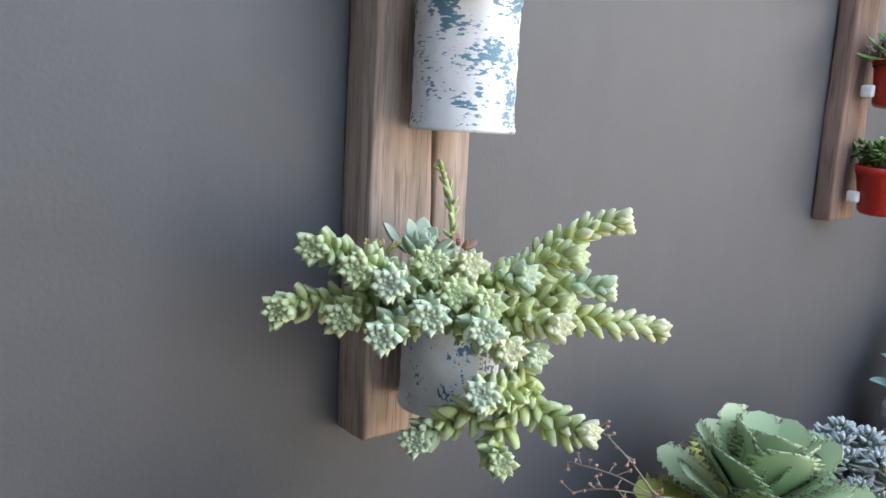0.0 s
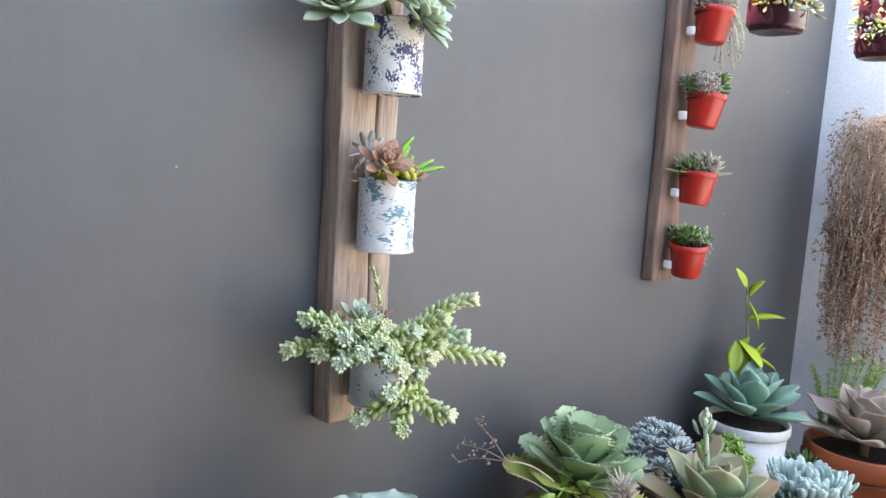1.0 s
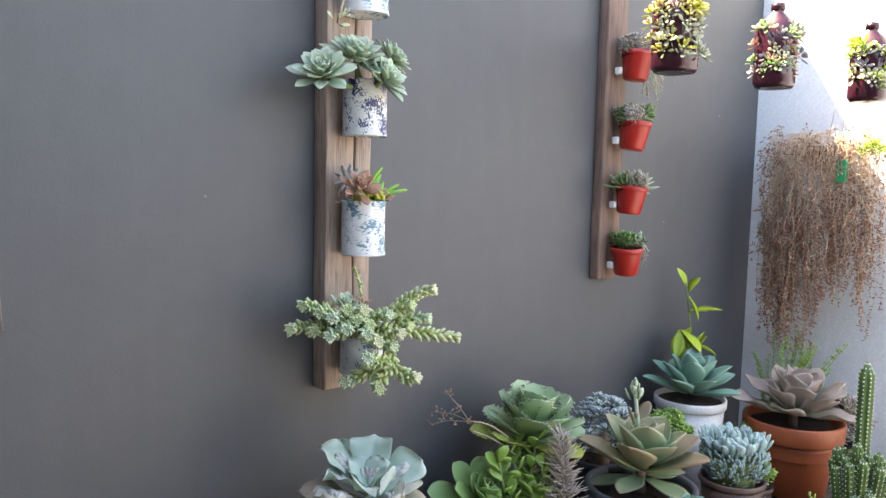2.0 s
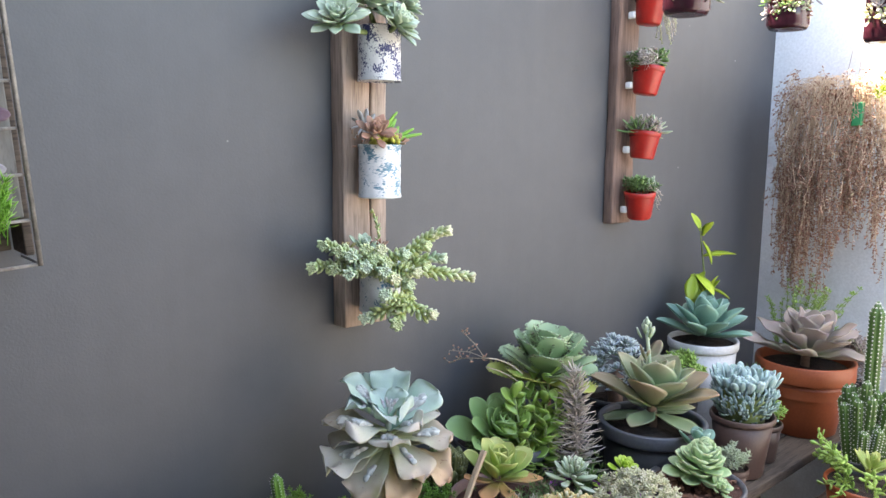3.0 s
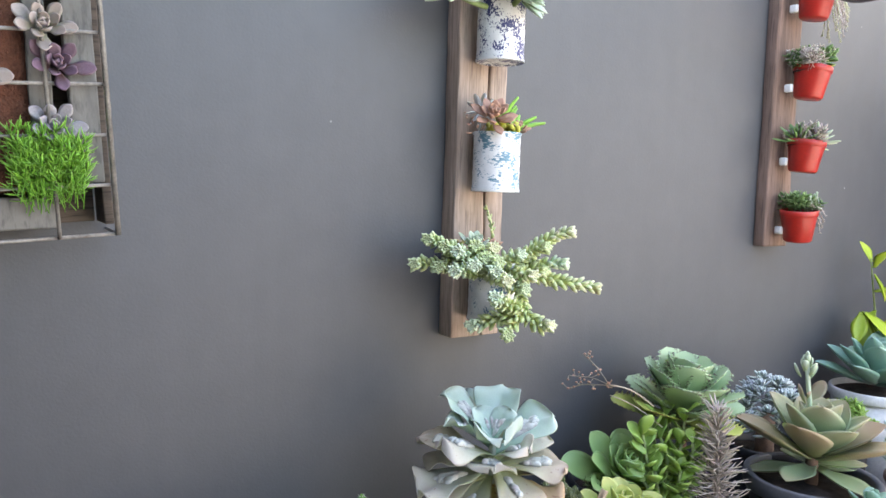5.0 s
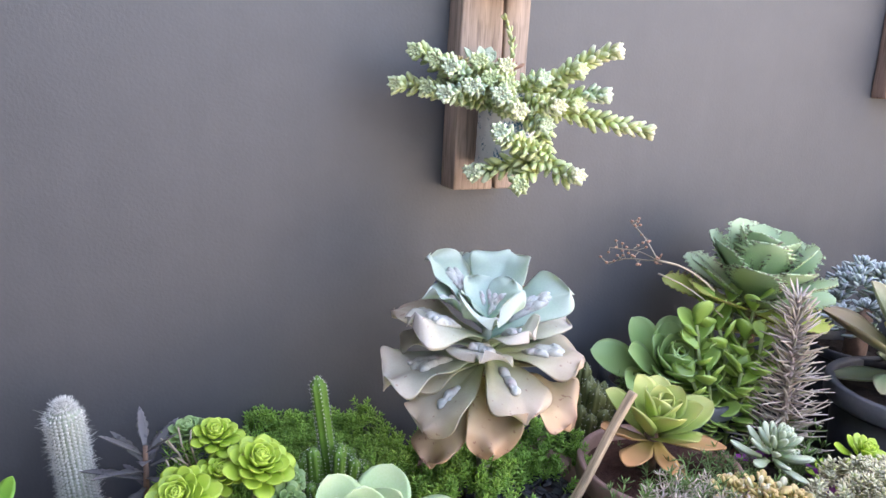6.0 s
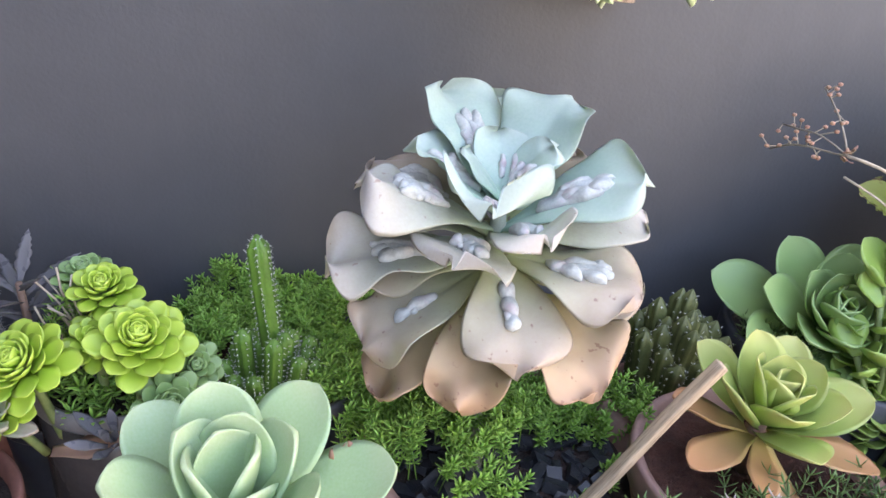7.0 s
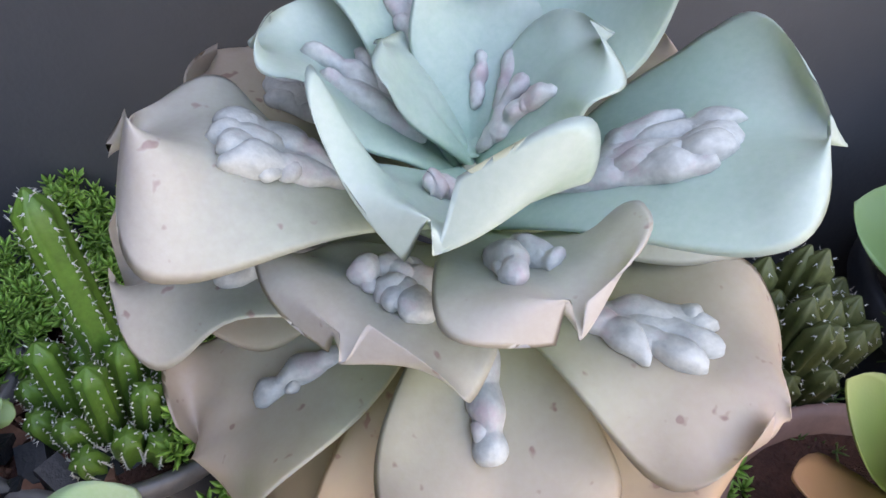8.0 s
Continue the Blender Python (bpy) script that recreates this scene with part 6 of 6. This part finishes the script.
# chalk-blue mound
t = planted("potted_senecio", 0.778, -0.148, SHELF, "mound of chalky blue finger leaves in a charcoal pot", 0.09, 0.22, BLACK_POT)
g = Geo()
rng = random.Random(350)
for i, (x, y, z) in enumerate(dome(46, 0.085, 0.24, 0.115, 351)):
    R = rng.uniform(0.022, 0.032)
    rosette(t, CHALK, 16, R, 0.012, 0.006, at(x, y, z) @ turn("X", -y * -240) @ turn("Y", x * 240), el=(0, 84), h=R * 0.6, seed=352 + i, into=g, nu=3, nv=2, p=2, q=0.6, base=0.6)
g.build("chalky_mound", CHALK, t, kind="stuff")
one(tube([(0, 0, 0.1), (0, 0, 0.28)], 0.02, 8), "stem", STEM, t)

# teal rosette in the white pot
t = planted("potted_agave", 1.215, -0.148, SHELF, "broad teal rosette in a white plastic pot", 0.103, 0.29, WHITE_POT, rim=0.022, taper=0.8, soil_at=0.95)
rosette(t, TEAL, 24, 0.152, 0.084, 0.006, at(0.0, 0.0, 0.295) @ turn("X", 6), el=(4, 80), h=0.03, each=True, seed=360, p=1.6, q=0.68, base=0.36, wide=0.58, cup=0.7, curl=0.12, nu=14, nv=8, shrink=0.36, power=0.85)

# yellow-green climber behind the white pot
t = planted("potted_plant", 1.30, -0.075, SHELF, "yellow-green soft-leaved climbing stem in a black pot", 0.05, 0.2, BLACK_POT)
pts = [(0, 0, 0.18), (0.02, 0, 0.35), (0.045, 0.0, 0.42), (0.012, 0.0, 0.53), (-0.01, 0.0, 0.61)]
one(tube(pts, [0.004, 0.004, 0.003, 0.003, 0.002], 6), "stem", GREEN_STEM, t)
one(tube(bend((0.0, 0, 0.36), (-0.04, -0.01, 0.47), -0.02, 6), 0.003, 5), "stem", GREEN_STEM, t)
for x, z, az, el, L in ((-0.01, 0.60, 80, 60, 0.05), (0.0, 0.585, -120, 50, 0.055), (-0.005, 0.57, -70, -60, 0.06), (0.012, 0.52, -30, 8, 0.085), (0.012, 0.52, -10, 2, 0.06), (0.03, 0.47, 180, -30, 0.04),
                        (-0.035, 0.47, 200, -50, 0.07), (-0.035, 0.47, -60, -55, 0.07), (-0.035, 0.47, -100, -30, 0.07), (-0.03, 0.47, 10, -50, 0.07), (-0.035, 0.465, -140, -65, 0.08), (0.04, 0.42, -60, -20, 0.06), (0.03, 0.38, -40, 60, 0.06), (0.03, 0.38, 40, 50, 0.06), (-0.03, 0.43, -90, -70, 0.06), (0.05, 0.4, -80, 70, 0.05)):
    one(leaf(L * 1.3, L * 0.62, 0.003, base=0.35, m=0.5, p=1.7, q=0.7, cup=0.6, curl=-0.3, nu=8), "leaf", YELLOW_LEAF, t, m=at(x, -0.004, z) @ spread(az, el, 0.003, 0))

# mauve-brown rosette in terracotta
t = planted("potted_echeveria", 1.475, -0.345, SHELF, "wide mauve-brown rosette in a terracotta plastic pot", 0.142, 0.225, TERRACOTTA, rim=0.05, lip=0.01, taper=0.7)
one(tube([(0, 0, 0.18), (0, 0, 0.3)], 0.014, 8), "stem", STEM, t)
rosette(t, MAUVE, 22, 0.186, 0.112, 0.006, at(0.0, 0.0, 0.23) @ turn("X", 6), el=(0, 76), h=0.035, each=True, seed=371, p=1.7, q=0.68, base=0.34, wide=0.6, cup=0.55, curl=0.1, wave=0.1, nu=14, nv=8, shrink=0.42, power=0.9)

# blue crested plant in a brown pot
t = planted("potted_echeveria", 1.03, -0.375, SHELF, "blue crested echeveria with a crinkled skirt in a brown pot", 0.083, 0.165, BROWN_POT, rim=0.012, taper=0.72)
g = Geo()
rng = random.Random(380)
for i in range(460):
    a = rng.uniform(0, 6.28)
    f = rng.random()
    q = 0.05 + 0.045 * math.sin(f * 2.6)
    z = 0.155 + 0.085 * f
    g.add(leaf(0.026, 0.0085, 0.005, base=0.6, m=0.55, p=2.2, q=0.5, cup=0.3, curl=0.7, nu=3, nv=2), at(q * 0.72 * math.cos(a), q * 0.72 * math.sin(a), z) @ turn("Z", math.degrees(a)) @ turn("Y", -(rng.uniform(-20, 40) + 30 * f)))
g.build("crinkled_skirt", CREST, t, kind="stuff")
g = Geo()
for i in range(120):
    a = rng.uniform(0, 6.28)
    f = rng.random()
    q = 0.062 * math.sqrt(f)
    g.add(leaf(0.05 * rng.uniform(0.8, 1.1), 0.022, 0.009, base=0.55, m=0.62, p=2.6, q=0.5, cup=0.35, curl=0.35, nu=5, nv=4), at(q * math.cos(a), q * math.sin(a), 0.235) @ turn("Z", math.degrees(a)) @ turn("Y", -(82 - 40 * f + rng.uniform(-8, 8))))
g.build("crest", CREST, t, kind="stuff")
one(lathe([(0, 0.14), (0.055, 0.15), (0.06, 0.2), (0.045, 0.245), (0, 0.255)], 20), "stem", GREEN_STEM, t)

# small pots beside it
t = planted("potted_echeveria", 1.155, -0.37, SHELF, "small blue rosette in a dark clay pot", 0.056, 0.11, BROWN_POT, rim=0.01)
rosette(t, CREST, 26, 0.036, 0.016, 0.005, at(-0.012, -0.01, 0.125) @ turn("X", 12), el=(-5, 84), h=0.04, seed=390)
sprigs(t, JADE, dome(70, 0.05, 0.115, 0.02, 391, 0.02, 0.01), 0.03, 0.012, 0.006, 392, "green_growth", 3, 4)
t = planted("potted_sedum", 0.89, -0.445 + 0.02, SHELF, "grey-green sprigs in a tiny pale pot", 0.04, 0.075, BROWN_POT)
sprigs(t, SILVER_GREEN, dome(40, 0.036, 0.08, 0.03, 393), 0.02, 0.01, 0.004, 394, "foliage", 3, 4)

# green offsets between the pots
t = planted("potted_haworthia", 1.335, -0.255, SHELF, "spiky dark green rosette in a small black pot", 0.05, 0.15, BLACK_POT)
rosette(t, SEDUM_DARK, 26, 0.07, 0.012, 0.004, at(0, 0, 0.155), el=(15, 85), h=0.03, seed=400, p=1.5, q=0.8)
t = planted("potted_jade", 1.085, -0.16, SHELF, "low green sprigs in a small black pot", 0.055, 0.2, BLACK_POT)
sprigs(t, JADE, dome(90, 0.06, 0.205, 0.04, 401), 0.025, 0.014, 0.007, 402, "foliage", 3, 4)

# tall cactus in front of the terracotta pot
t = planted("potted_cactus", 1.30, -0.585, LOW, "tall green column cactus with small offsets in a black pot", 0.085, 0.17, BLACK_POT)
column(t, (0.02, 0.0, 0.15), (0.012, 0.0, 0.588), 0.0175, 8, CACTUS_DEEP, "column", 0.004, 40, 3, 410, depth=0.16, areole=0.0022)
rng = random.Random(411)
for i in range(26):
    a, q = i * 2.4, 0.062 * math.sqrt((i + 1) / 26)
    hgt = rng.uniform(0.07, 0.2) * (1.15 - q * 6)
    column(t, (0.7 * q * math.cos(a), 0.7 * q * math.sin(a), 0.15), (1.15 * q * math.cos(a), 1.15 * q * math.sin(a), 0.2 + hgt), 0.0115, 7, CACTUS_DEEP, "column", 0.003, 14, 3, 412 + i, depth=0.2, areole=0.0018)

# low terracotta pots at the front
t = planted("potted_plant", 1.18, -0.64, LOW, "mixed green and yellow succulents in a low terracotta pot", 0.1, 0.145, TERRACOTTA, soil_at=0.95)
rosette(t, OLIVE_ROS, 20, 0.075, 0.024, 0.005, at(0.01, 0.0, 0.16) @ turn("X", 12), el=(5, 84), h=0.04, each=True, seed=440, p=1.6, q=0.75)
rng = random.Random(441)
g = Geo()
for i in range(16):
    a = rng.uniform(1.2, 4.6)
    pts = bend((0.04 * math.cos(a), 0.04 * math.sin(a), 0.13), (0.13 * math.cos(a), 0.12 * math.sin(a), rng.uniform(0.14, 0.26)), -0.02, 7, i, 0.01)
    g.add(tube(pts, 0.0018, 5))
    for k in range(11):
        p, w = along(pts, 0.25 + 0.75 * k / 10)
        g.add(leaf(0.02, 0.011, 0.004, base=0.4, m=0.6, cup=0.3, curl=0.3, nu=4, nv=2), frame_on(p, w, k * 90, 25))
g.build("jade_foliage", JADE, t, kind="stuff")
t = planted("potted_plant", 1.42, -0.68, LOW, "bushy lime green succulent in a terracotta pot", 0.1, 0.15, TERRACOTTA, soil_at=0.95)
for k in range(9):
    x, y, z = dome(1, 0.08, 0.18, 0.07, 450 + k)[0]
    rosette(t, LIME if k % 2 else OLIVE_ROS, 16, 0.045, 0.022, 0.004, at(x, y, z) @ turn("X", rng.uniform(0, 35)) @ turn("Y", rng.uniform(-30, 30)), el=(0, 84), h=0.03, seed=460 + k)
t = planted("potted_plant", 1.66, -0.42, SHELF, "purple-brown shrublet in a black pot", 0.07, 0.12, BLACK_POT)
sprigs(t, MAUVE, dome(160, 0.07, 0.13, 0.1, 470), 0.04, 0.016, 0.007, 471, "foliage", 4, 4)
